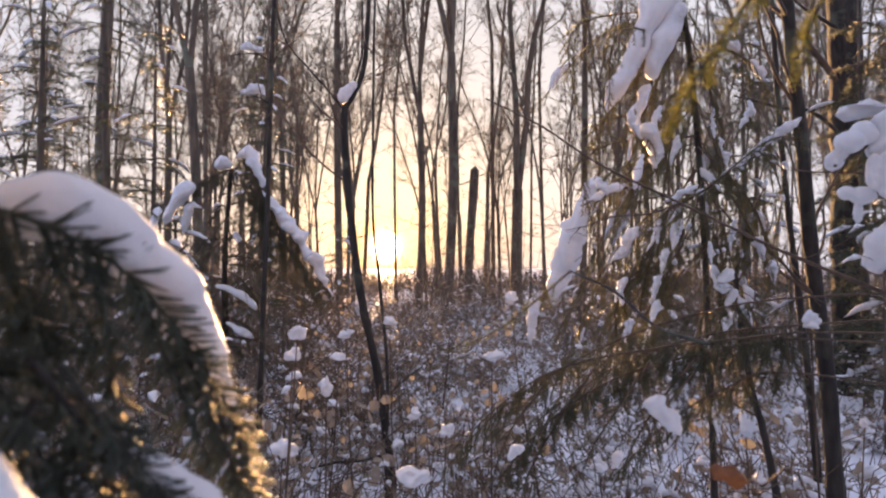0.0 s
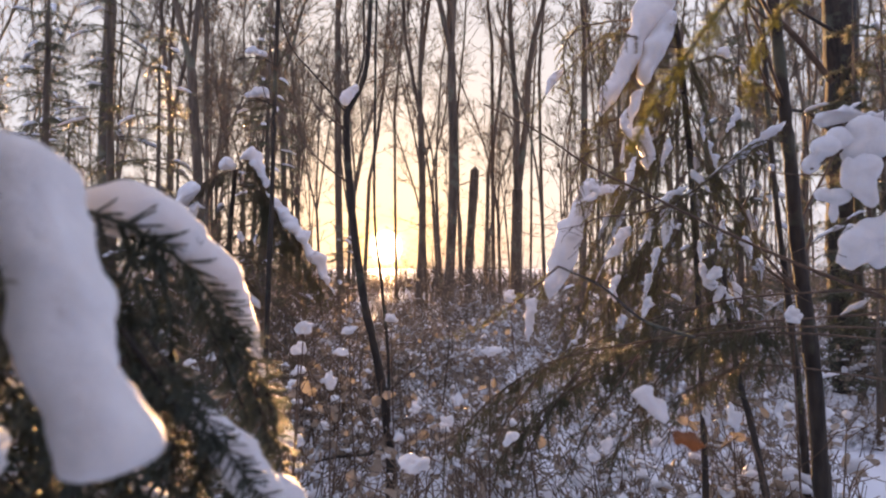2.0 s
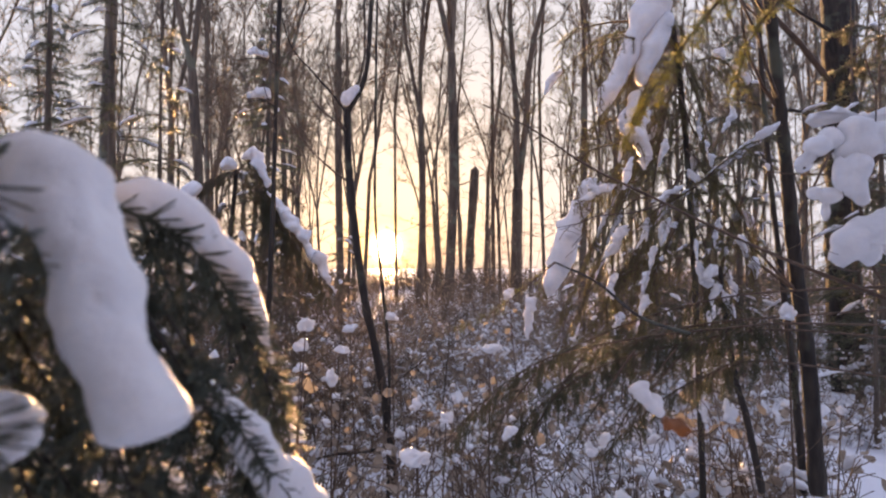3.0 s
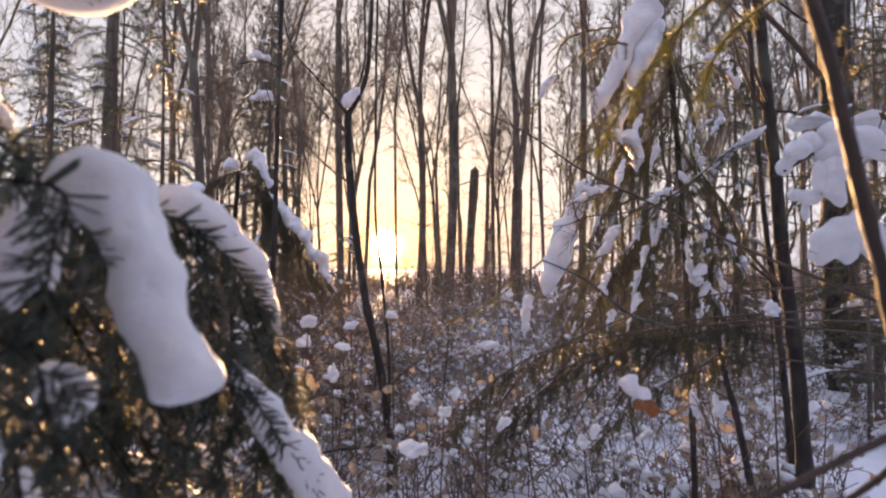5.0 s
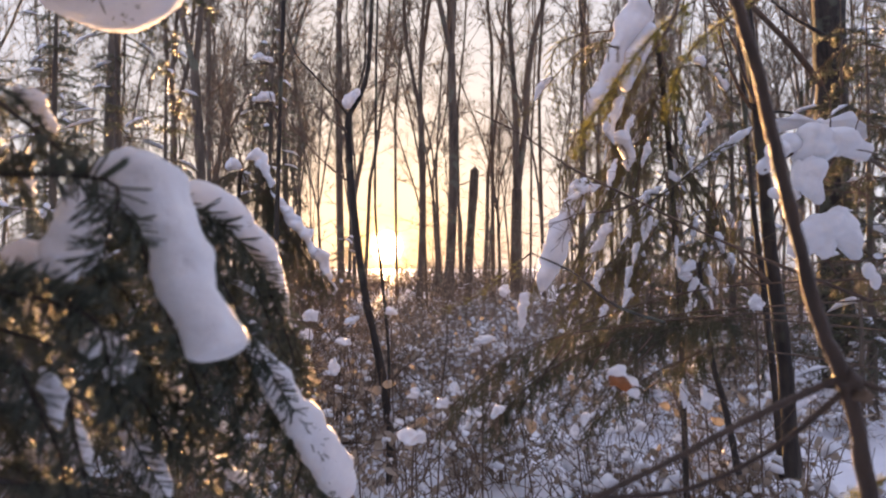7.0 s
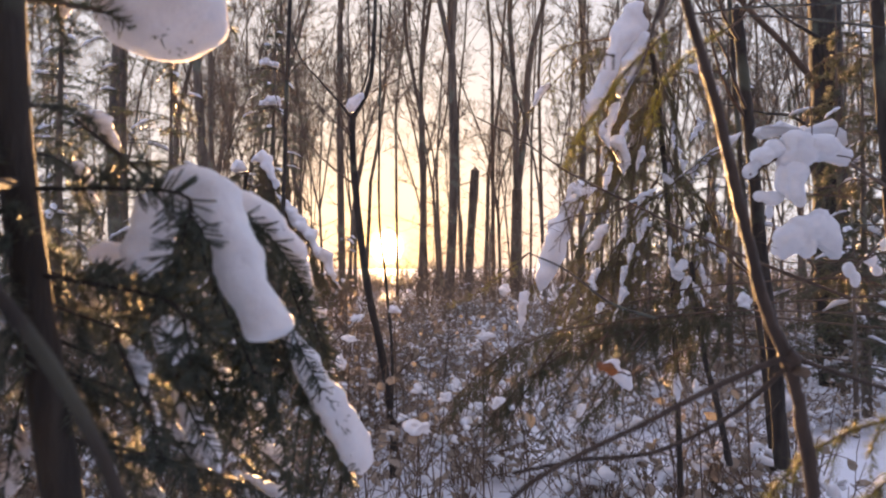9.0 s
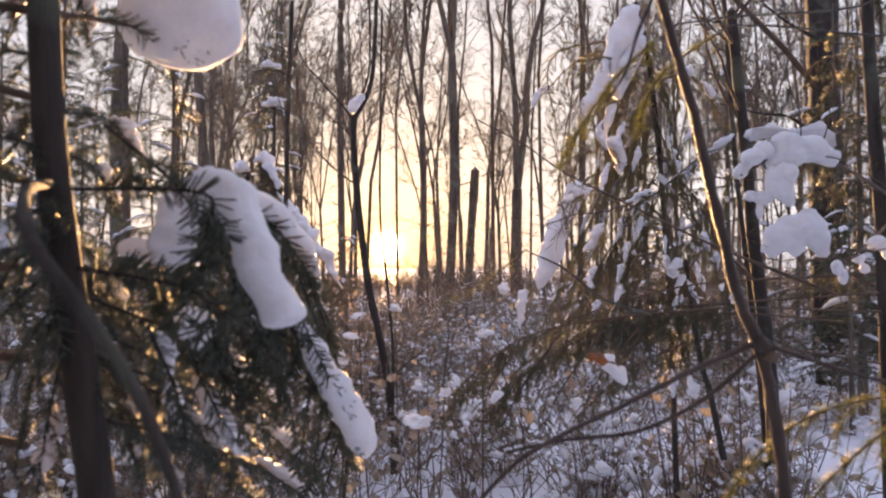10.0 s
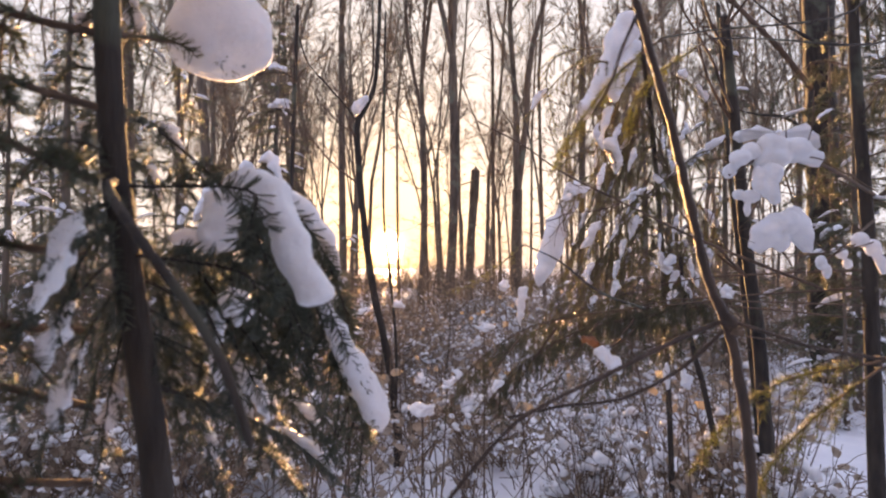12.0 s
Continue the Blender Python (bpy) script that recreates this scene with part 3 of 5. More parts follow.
def shrub(seed, height, leafy, snowy):
    rng = np.random.default_rng(seed)
    ob = thing("shrub", "leafless snow-dusted shrub of thin tangled twigs", "shrub", "undergrowth shrubs")
    wood, leaves, white = Geo(), Geo(), Geo()
    spots = []
    for _ in range(9):
        a = rng.random() * 6.28
        p0 = np.array((math.cos(a), math.sin(a), 0)) * 0.14 * rng.random() + (0, 0, -0.03)
        d = np.array((math.cos(a) * 0.5, math.sin(a) * 0.5, 1.0)) + rng.normal(0, 0.15, 3)
        long = height * (0.55 + 0.5 * rng.random())
        p = wander(p0, d, long, 7, 0.12, -0.015, rng)
        tube(wood, p, 0.0065 * np.linspace(1, 0.35, 8), 3)
        for _ in range(6):
            i = rng.integers(2, 7)
            q = wander(p[i], aside(p[i] - p[i - 1], radians(50), rng), long * 0.38 * rng.random() + 0.1, 3, 0.22, 0.0, rng)
            tube(wood, q, 0.0040 * np.linspace(1, 0.4, 4), 3)
            spots += [q[2], q[3]]
            for _ in range(2):
                q2 = wander(q[rng.integers(1, 3)], rng.normal(0, 1, 3) + (0, 0, 0.3), 0.08 + 0.14 * rng.random(), 2, 0.25, 0, rng)
                tube(wood, q2, 0.0026, 3)
                spots += [q2[1], q2[2]]
    for q in spots:
        if rng.random() < snowy:
            w = 0.010 + 0.026 * rng.random() ** 1.8
            t = unit(rng.normal(0, 1, 3) * (1, 1, 0.35)) * w * (1.0 + 1.6 * rng.random())
            snow_pad(white, [q - t, q + (0, 0, w * 0.5), q + t], (w * 0.7, w, w * 0.6), (w * 0.6, w * (0.7 + 0.5 * rng.random()), w * 0.5), (0, 0, 1), 7, 7, 0.8)
        elif rng.random() < leafy:
            curled_leaf(leaves, q, 0.04 + 0.05 * rng.random(), rng)
    part("twigwork", wood, CANE, ob, kind="stuff")
    part("withered_foliage", leaves, LEAF, ob, "withered tan leaves", kind="stuff")
    part("snow", white, SNOW, ob, "small lumps of snow", kind="stuff")
    return ob


def undergrowth():
    rng = np.random.default_rng(77)
    kinds = [shrub(200 + k, h, l, s) for k, (h, l, s) in enumerate(((1.0, 0.65, 0.15), (0.8, 0.70, 0.18), (1.25, 0.60, 0.12),
                                                                  (0.65, 0.16, 0.27), (1.1, 0.4, 0.12), (1.4, 0.15, 0.13)))]
    n = 0
    while n < 250:
        d = 3.1 + 20 * rng.random() ** 1.25
        x = (rng.random() * 2 - 1) * (0.62 * d + 0.8)
        if d < 7 and x > 0.27 * d and rng.random() < 0.5:
            continue
        if d < 5.5 and -0.45 < x < 0.3 and rng.random() < 0.4:
            continue
        put_copy(kinds[rng.integers(0, 6)], x, d, rng.random() * 6.28, 0.75 + 0.45 * rng.random())
        n += 1
    for k, ob in enumerate(kinds):
        x, y = ((-1.4, 4.4), (-2.3, 5.2), (-0.9, 6.1), (1.3, 7.4), (0.4, 8.2), (2.6, 9.0))[k]
        ob.matrix_basis = place(x, y)


undergrowth()


def brush(seed, height, leafy=0.2):
    """A clump of thin young stems, taller than the shrubs."""
    rng = np.random.default_rng(seed)
    ob = thing("young_growth", "clump of thin bare brown saplings", "sapling", "young growth between the trees")
    wood, leaves = Geo(), Geo()
    for _ in range(5):
        p = wander(rng.normal(0, 0.35, 3) * (1, 1, 0) + (0, 0, -0.05), rng.normal(0, 0.13, 3) + (0, 0, 1), height * (0.5 + 0.6 * rng.random()), 8, 0.06, 0.03, rng)
        tube(wood, p, 0.013 * np.linspace(1, 0.25, 9), 5)
        for _ in range(12):
            i = rng.integers(1, 8)
            q = wander(p[i], aside(p[i + 1] - p[i], radians(52), rng), 0.25 + 0.6 * rng.random(), 3, 0.14, 0.03, rng)
            tube(wood, q, 0.0048 * np.linspace(1, 0.4, 4), 3)
            for _ in range(3):
                j = rng.integers(1, 4)
                q2 = wander(q[j], aside(q[j] - q[j - 1], radians(48), rng), 0.1 + 0.25 * rng.random(), 2, 0.2, 0.0, rng)
                tube(wood, q2, 0.0028, 3)
                for _ in range(int(leafy * 2 + rng.random())):
                    curled_leaf(leaves, q2[2], 0.035 + 0.025 * rng.random(), rng)
    part("twigwork", wood, HAZE_BARK, ob, kind="stuff")
    part("withered_foliage", leaves, LEAF, ob, "withered ochre leaves", kind="stuff")
    return ob


def young_growth():
    rng = np.random.default_rng(44)
    kinds = [brush(300 + k, h) for k, h in enumerate((2.4, 3.4, 1.8, 4.5))]
    for k in range(105):
        d = 8.5 + 32 * rng.random() ** 0.9
        x = (rng.random() * 2 - 1) * (0.62 * d + 1)
        if abs(x / d + 0.084) < 0.008 + 0.4 / d:
            continue
        put_copy(kinds[rng.integers(0, 4)], x, d, rng.random() * 6.28, 0.7 + 0.5 * rng.random())
    low = brush(310, 1.5)
    for k in range(40):
        d = 4.8 + 8 * rng.random()
        x = (rng.random() * 2 - 1) * (0.6 * d + 0.5)
        if d < 7.5 and x > 0.27 * d:
            continue
        put_copy(low, x, d, rng.random() * 6.28, 0.6 + 0.5 * rng.random())
    low.matrix_basis = place(-2.0, 6.6)
    for k, ob in enumerate(kinds):
        ob.matrix_basis = place((-9, 8, -13, 12)[k], 16 + 3 * k)
    # brown-leaved bushes that close the view at eye height
    leafy = [brush(320 + k, h, 0.9) for k, h in enumerate((1.15, 1.5))]
    for k in range(90):
        d = 15 + 25 * rng.random()
        x = (rng.random() * 2 - 1) * (0.55 * d)
        s = 0.75 + 0.4 * rng.random()
        if abs(x / d + 0.084) < 0.006 + 0.35 / d:
            s *= 0.6
        put_copy(leafy[k % 2], x, d, rng.random() * 6.28, s)
    leafy[0].matrix_basis, leafy[1].matrix_basis = place(-5.5, 21), place(4.6, 24)
    # the far edge of the wood: uncounted thin stems
    wood = Geo()
    for _ in range(5200):
        d = 44 + 30 * rng.random()
        x = (rng.random() * 2 - 1) * d * 0.75
        p = wander((x, d, -0.1), rng.normal(0, 0.3, 3) + (0, 0, 1), 0.6 + 1.5 * rng.random() ** 1.5, 3, 0.12, 0, rng)
        tube(wood, p, (0.022 + 0.02 * rng.random()) * np.linspace(1, 0.4, 4), 3)
    far = new("thicket", wood.mesh("thicket", HAZE_BARK))
    tagged(far, "far brown thicket along the wood's edge", "thicket", kind="stuff")


young_growth()


# ---- saplings in the middle distance ----
def stem_thing(name, label, category, paths, mat=None, snow=(), parts=("stem", "branch"), twigs=0, seed=1, group=""):
    """A sapling or loose branch: rows of (points, first radius, last radius); the first one is the stem."""
    rng = np.random.default_rng(seed)
    ob = thing(name, label, category, group, at=paths[0][0][0])
    base = np.array(paths[0][0][0])
    first = None
    for k, (pts, r0, r1) in enumerate(paths):
        g = Geo()
        n = len(pts) * 6
        p = curve_through(pts, n) - base
        p[1:-1] += rng.normal(0, min(r0, 0.02) * 0.05, (n - 2, 3))
        tube(g, p, np.linspace(r0, r1, n) * (1 + 0.06 * rng.normal(0, 1, n)), 10 if r0 > 0.008 else 6)
        limb = part(parts[0] if k == 0 else parts[1], g, mat or BARK, ob)
        for _ in range(twigs):
            g = Geo()
            i = rng.integers(n // 4, n - 1)
            tw = wander(p[i], aside(p[i] - p[i - 1], radians(48), rng), r0 * 18 * (0.4 + rng.random()) + 0.08, 5, 0.12, 0.04, rng)
            tube(g, tw, r0 * 0.22 * np.linspace(1, 0.35, 6) + 0.0008, 4)
            for _ in range(3):
                j = rng.integers(1, 5)
                tube(g, wander(tw[j], aside(tw[j] - tw[j - 1], radians(45), rng), 0.05 + 0.12 * rng.random(), 3, 0.15, 0.03, rng), r0 * 0.09 + 0.0007, 3)
            part("twig", g, TWIG, limb)
    if snow:
        for pad in snow:
            white = Geo()
            snow_pad(white, np.array(pad[0]) - base, *pad[1:])
            part("snow_cushion", white, SNOW, ob, "white snow caught in the fork")
    return ob


stem_thing("forked_sapling", "slender dark sapling with a snow-filled fork", "sapling", [
    ([(-0.346, 4.799, -0.031), (-0.374, 4.838, 0.366), (-0.458, 4.873, 0.912), (-0.573, 4.888, 1.430), (-0.664, 4.889, 2.115), (-0.701, 4.874, 2.639), (-0.692, 4.870, 2.801)], 0.034, 0.025),
    ([(-0.692, 4.870, 2.793), (-0.616, 4.866, 2.922), (-0.555, 4.861, 3.104), (-0.531, 4.852, 3.406), (-0.515, 4.841, 3.810)], 0.021, 0.015),
    ([(-0.692, 4.871, 2.761), (-0.794, 4.847, 2.897), (-0.949, 4.812, 3.069), (-1.097, 4.757, 3.252), (-1.196, 4.747, 3.607)], 0.008, 0.005),
    ([(-0.688, 4.870, 2.777), (-0.655, 4.916, 2.935), (-0.587, 4.958, 3.195), (-0.583, 4.949, 3.525), (-0.587, 4.941, 3.813)], 0.010, 0.007),
    ([(-0.385, 4.839, 0.346), (-0.540, 4.638, 0.363), (-0.697, 4.437, 0.401), (-0.840, 4.337, 0.394)], 0.014, 0.008)],
    snow=[([(-0.722, 4.849, 2.828), (-0.669, 4.847, 2.893), (-0.613, 4.845, 2.973)], (0.035, 0.045, 0.02), (0.05, 0.06, 0.03))], twigs=4, seed=4)
stem_thing("sapling", "thin dark upright sapling with few twigs", "sapling", [
    ([(-1.252, 4.647, 0.041), (-1.229, 4.632, 0.571), (-1.199, 4.611, 1.329), (-1.169, 4.588, 2.124), (-1.146, 4.567, 2.882), (-1.119, 4.547, 3.601)], 0.021, 0.014),
    ([(-1.138, 4.563, 3.033), (-1.208, 4.512, 3.063), (-1.306, 4.462, 3.058), (-1.399, 4.463, 3.040)], 0.006, 0.003),
    ([(-1.153, 4.571, 2.749), (-1.227, 4.520, 2.786), (-1.324, 4.470, 2.762)], 0.006, 0.003)], twigs=9, seed=5,
    snow=[([(-1.324, 4.461, 3.084), (-1.256, 4.481, 3.106), (-1.187, 4.501, 3.082)], (0.02, 0.03, 0.02), (0.02, 0.025, 0.02), (0, 0, 1), 14, 24, 0.95),
          ([(-1.324, 4.470, 2.788), (-1.237, 4.489, 2.815), (-1.168, 4.510, 2.791)], (0.025, 0.04, 0.02), (0.02, 0.03, 0.02), (0, 0, 1), 14, 24, 0.95)])
stem_thing("sapling", "thin dark upright sapling with few twigs", "sapling", [
    ([(-0.352, 4.344, 0.147), (-0.348, 4.334, 0.501), (-0.344, 4.319, 1.031), (-0.391, 4.304, 1.562), (-0.433, 4.292, 1.987), (-0.429, 4.269, 2.801), (-0.419, 4.251, 3.438)], 0.012, 0.007)], twigs=5, seed=6)
stem_thing("sapling", "dark spruce stem without lower branches", "sapling", [
    ([(1.725, 3.031, 0.604), (1.676, 3.013, 1.220), (1.622, 3.002, 1.638), (1.575, 2.988, 2.131), (1.536, 2.977, 2.500), (1.494, 2.965, 2.919)], 0.038, 0.025)], twigs=10, seed=7)
stem_thing("sapling", "thin dark leaning sapling", "sapling", [
    ([(1.873, 3.435, 0.463), (1.839, 3.424, 0.855), (1.797, 3.413, 1.246), (1.750, 3.402, 1.637), (1.700, 3.390, 2.056), (1.658, 3.376, 2.559), (1.621, 3.359, 3.145)], 0.020, 0.012)], twigs=6, seed=8)
stem_thing("sapling", "thin dark leaning sapling", "sapling", [
    ([(1.375, 2.829, 0.675), (1.307, 2.820, 0.996), (1.261, 2.815, 1.157), (1.215, 2.807, 1.433), (1.192, 2.801, 1.639)], 0.016, 0.009)], twigs=6, seed=9)
stem_thing("old_tree", "thick dark rough-barked tree trunk", "tree", [
    ([(5.440, 9.055, -0.170), (5.365, 9.009, 1.465), (5.343, 8.967, 2.951), (5.299, 8.925, 4.437), (5.239, 8.862, 6.666), (5.209, 8.800, 8.895)], 0.23, 0.19),
    ([(5.269, 8.857, 3.304), (4.556, 8.350, 3.557), (3.943, 7.950, 3.532), (3.243, 7.549, 3.563)], 0.03, 0.008),
    ([(5.269, 8.836, 4.039), (5.517, 8.530, 4.242), (5.802, 8.132, 4.189)], 0.03, 0.008),
    ([(5.269, 8.818, 4.700), (4.594, 8.512, 4.881), (4.022, 8.206, 5.110)], 0.03, 0.008)], twigs=5, seed=10)
stem_thing("bent_twig", "long thin bare twig hanging across", "branch", [
    ([(0.149, 2.285, 2.216), (0.323, 2.188, 2.101), (0.480, 2.092, 1.968), (0.686, 1.995, 1.842), (0.885, 1.899, 1.721), (1.058, 1.851, 1.636), (1.352, 1.805, 1.511)], 0.0026, 0.0058),
    ([(0.694, 1.995, 1.839), (0.604, 1.996, 1.809), (0.502, 2.047, 1.802), (0.446, 2.097, 1.780)], 0.0035, 0.002)], mat=TWIG, twigs=5, seed=11)


def snowy_shoot(top, size, seed, tall=1.0):
    """A thin upright shoot with one lump of snow on its tip."""
    rng = np.random.default_rng(seed)
    x, y, z = top
    ob = thing("snowy_shoot", "thin bare shoot carrying a lump of snow", "shoot", "snow-topped shoots", (x, y, 0))
    wood, white = Geo(), Geo()
    foot = (rng.normal(0, 0.12), rng.normal(0, 0.12), ground_height(x, y) - 0.02)
    p = curve_through([foot, (foot[0] * 0.3, foot[1] * 0.3, z * 0.55), (0, 0, z)], 12)
    tube(wood, p, np.linspace(0.006, 0.0025, 12), 5)
    for _ in range(5):
        i = rng.integers(4, 11)
        tube(wood, wander(p[i], aside(p[i] - p[i - 1], radians(50), rng), 0.15 + 0.25 * rng.random(), 4, 0.15, 0.02, rng), 0.0018, 5)
    part("shoot", wood, TWIG, ob)
    snow_clump(white, (0, 0, z + size * 0.4), (size * 0.72, size * 0.65, size * tall * 0.8), rng, 1.2, True, 1.0)
    part("snow_cushion", white, SNOW, ob)


for k, (top, size, tall) in enumerate((((-0.501, 2.408, 1.405), 0.038, 0.9), ((-0.539, 2.510, 1.313), 0.036, 0.8), ((-0.504, 3.016, 1.116), 0.036, 1.3), ((-0.446, 3.210, 1.322), 0.045, 0.5),
                                       ((-0.319, 4.211, 1.305), 0.05, 0.7), ((-0.131, 3.422, 0.910), 0.035, 0.9), ((0.464, 4.608, 1.423), 0.05, 1.0), ((1.149, 2.618, 1.033), 0.036, 1.2),
                                       ((1.178, 2.206, 1.462), 0.034, 0.9), ((-0.600, 2.621, 0.937), 0.06, 0.6), ((-0.078, 2.119, 0.990), 0.055, 0.6), ((0.019, 2.719, 0.998), 0.035, 0.8),
                                       ((-0.508, 3.414, 1.190), 0.05, 0.6), ((0.594, 2.622, 0.894), 0.03, 1.0), ((1.597, 2.618, 1.054), 0.022, 0.8), 
                                       ((0.218, 3.013, 1.244), 0.05, 0.5))):
    snowy_shoot(top, size, 400 + k, tall)


def bare_shoots():
    rng = np.random.default_rng(17)
    made = []
    for k in range(4):
        ob = thing("bare_shoot", "thin bare upright shoot standing in snow", "shoot", "bare shoots in the snow")
        wood = Geo()
        for _ in range(3):
            p = wander(rng.normal(0, 0.05, 3) * (1, 1, 0) + (0, 0, -0.05), rng.normal(0, 0.16, 3) + (0, 0, 1), 0.55 + 0.6 * rng.random(), 7, 0.08, 0.02, rng)
            tube(wood, p, 0.005 * np.linspace(1, 0.3, 8), 5)
            for _ in range(5):
                i = rng.integers(2, 7)
                tube(wood, wander(p[i], aside(p[i] - p[i - 1], radians(42), rng), 0.1 + 0.25 * rng.random(), 4, 0.12, 0.03, rng), 0.0017, 5)
        part("twigwork", wood, TWIG, ob, kind="stuff")
        made.append(ob)
    for k in range(46):
        d = 2.5 + 2.6 * rng.random()
        x = -0.55 * d + 1.2 * d * rng.random()
        put_copy(made[k % 4], x, d, rng.random() * 6.28, 0.7 + 0.5 * rng.random())
    for k, ob in enumerate(made):
        ob.matrix_basis = place((-0.5, 0.2, 0.9, 1.5)[k], 3.3)


bare_shoots()


# ---- the snow-bent spruce ----
def draped_limb(parent, path, w, drop, share, rng):
    """A crooked limb, sparse hanging shoots below it, and ragged pieces of snow on its back."""
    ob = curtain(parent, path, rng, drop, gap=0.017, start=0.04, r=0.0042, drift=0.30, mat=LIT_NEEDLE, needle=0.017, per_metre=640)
    q = curve_through(path, 41)
    length = np.linalg.norm(np.diff(q, axis=0), axis=1).sum()
    pieces = max(1, int(length / (w * 9)))
    for j in range(pieces):
        lo, hi = j / pieces, (j + share * (0.75 + 0.25 * rng.random())) / pieces
        i = np.clip((np.linspace(lo, hi, 5) * 40).astype(int), 0, 40)
        size = w * (0.6 + 0.5 * rng.random())
        pts = q[i] + np.array((0, -0.006, size * 0.5)) + rng.normal(0, size * 0.22, (5, 3))
        white = Geo()
        snow_pad(white, list(pts), size * np.array((0.45, 0.9, 1.0, 0.8, 0.35)), size * np.array((0.4, 1.0, 0.9, 0.75, 0.3)), (0.1, -0.2, 1), 12, 24, 0.75, 0.7)
        part("snow_cushion", white, SNOW, ob, "ragged white snow")


def bent_spruce():
    rng = np.random.default_rng(55)
    ob = thing("bent_spruce", "young spruce bowed down by heavy snow, needles coloured as if lit from behind", "spruce")
    g = Geo()
    p = curve_through([(1.324, 3.346, 0.065), (1.302, 3.326, 0.770), (1.250, 3.253, 1.584), (1.154, 3.085, 2.223), (1.068, 2.972, 2.673), (0.989, 2.915, 2.946)], 24)
    tube(g, p, np.linspace(0.017, 0.012, 24), 9)
    part("trunk", g, BARK, ob)
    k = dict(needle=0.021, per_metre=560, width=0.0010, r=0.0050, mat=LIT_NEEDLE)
    # the crown, hanging over with its load
    bough(ob, [(1.014, 2.916, 2.898), (0.913, 2.872, 2.686), (0.818, 2.877, 2.496), (0.723, 2.881, 2.353), (0.639, 2.887, 2.162)], rng, 0.22, 1.2, gap=0.032, **k,
          snow=[([(0.973, 2.866, 2.900), (0.907, 2.851, 2.726), (0.818, 2.836, 2.531), (0.736, 2.840, 2.402), (0.682, 2.843, 2.296)], (0.13, 0.085, 0.06, 0.075, 0.02), (0.08, 0.07, 0.05, 0.05, 0.02))])
    bough(ob, [(1.050, 2.917, 2.873), (0.973, 2.873, 2.638), (0.895, 2.859, 2.419), (0.818, 2.845, 2.226), (0.760, 2.850, 2.038)], rng, 0.22, 1.2, gap=0.032, **k,
          snow=[([(0.983, 2.830, 2.742), (0.928, 2.825, 2.574), (0.871, 2.819, 2.431)], (0.07, 0.09, 0.05), (0.06, 0.07, 0.04)),
                ([(0.859, 2.820, 2.408), (0.812, 2.824, 2.268), (0.771, 2.829, 2.082)], (0.035, 0.025, 0.015), (0.03, 0.025, 0.015)),
                ([(0.790, 2.785, 2.218), (0.847, 2.786, 2.179), (0.875, 2.788, 2.110), (0.870, 2.790, 2.053)], (0.03, 0.06, 0.05, 0.015), (0.03, 0.04, 0.03, 0.015))])
    bough(ob, [(1.080, 2.972, 2.673), (1.092, 2.877, 2.496), (1.143, 2.833, 2.294), (1.157, 2.788, 2.099)], rng, 0.25, 1.2, gap=0.032, **k)
    bough(ob, [(1.154, 3.080, 2.402), (0.982, 2.985, 2.229), (0.834, 2.989, 2.082), (0.734, 3.092, 1.994), (0.705, 3.196, 1.848)], rng, 0.28, 1.3, gap=0.03, **k)
    # the long one that hangs to the hooked tip
    bough(ob, [(1.205, 3.185, 2.242), (1.090, 3.585, 2.228), (0.931, 3.987, 2.161), (0.802, 4.096, 1.836), (0.688, 4.123, 1.600), (0.589, 4.148, 1.429), (0.538, 4.156, 1.157)], rng, 0.30, 1.5, gap=0.03, **k,
          snow=[([(0.903, 3.937, 2.180), (0.884, 3.970, 2.076), (0.786, 4.046, 1.834), (0.691, 4.083, 1.617), (0.654, 4.107, 1.465)], (0.06, 0.075, 0.095, 0.075, 0.03), (0.06, 0.07, 0.085, 0.07, 0.03), (-0.3, -0.5, 0.8), 14, 30, 0.6),
                ([(0.600, 4.107, 1.448), (0.546, 4.108, 1.415), (0.532, 4.111, 1.313), (0.536, 4.115, 1.189)], (0.022, 0.036, 0.032, 0.018), (0.024, 0.034, 0.032, 0.018), (-0.2, -0.5, 0.8), 12, 22, 0.6)])
    # arch to the other side, with its row of cushions
    bough(ob, [(0.850, 2.595, 1.864), (0.961, 2.493, 1.938), (1.062, 2.440, 2.032), (1.139, 2.388, 2.093), (1.230, 2.338, 2.113)], rng, 0.22, 1.3, gap=0.03, **k)
    # boughs that hang lower down on all sides
    for j in range(8):
        u = 0.30 + 0.62 * (j + rng.random()) / 8
        a = np.array(p[int(u * 23)])
        side = rng.random() * 6.28
        long = (0.45 + 0.35 * rng.random()) * (1.25 - 0.55 * u)
        tip = a + np.array((math.cos(side) * long * 1.05 - 0.05, math.sin(side) * long * 0.8, -0.25 - 0.4 * rng.random()))
        mid = a * 0.5 + tip * 0.5 + (0, 0, 0.16)
        q = curve_through([a, mid, tip], 9)
        sn = []
        for _ in range(2 if rng.random() < 0.7 else 0):
            i = rng.integers(3, 7)
            w = 0.012 + 0.02 * rng.random()
            sn.append(([q[i] + (0, -0.02, 0.015), q[i] * 0.4 + q[i + 1] * 0.6 + (0, -0.02, 0.015), q[i + 1] + (0, -0.02, 0.0)], (w * 0.6, w, w * 0.5), (w * 0.6, w, w * 0.5)))
        bough(ob, [a, mid, tip], rng, 0.22, 1.8, gap=0.045, **k, snow=sn)
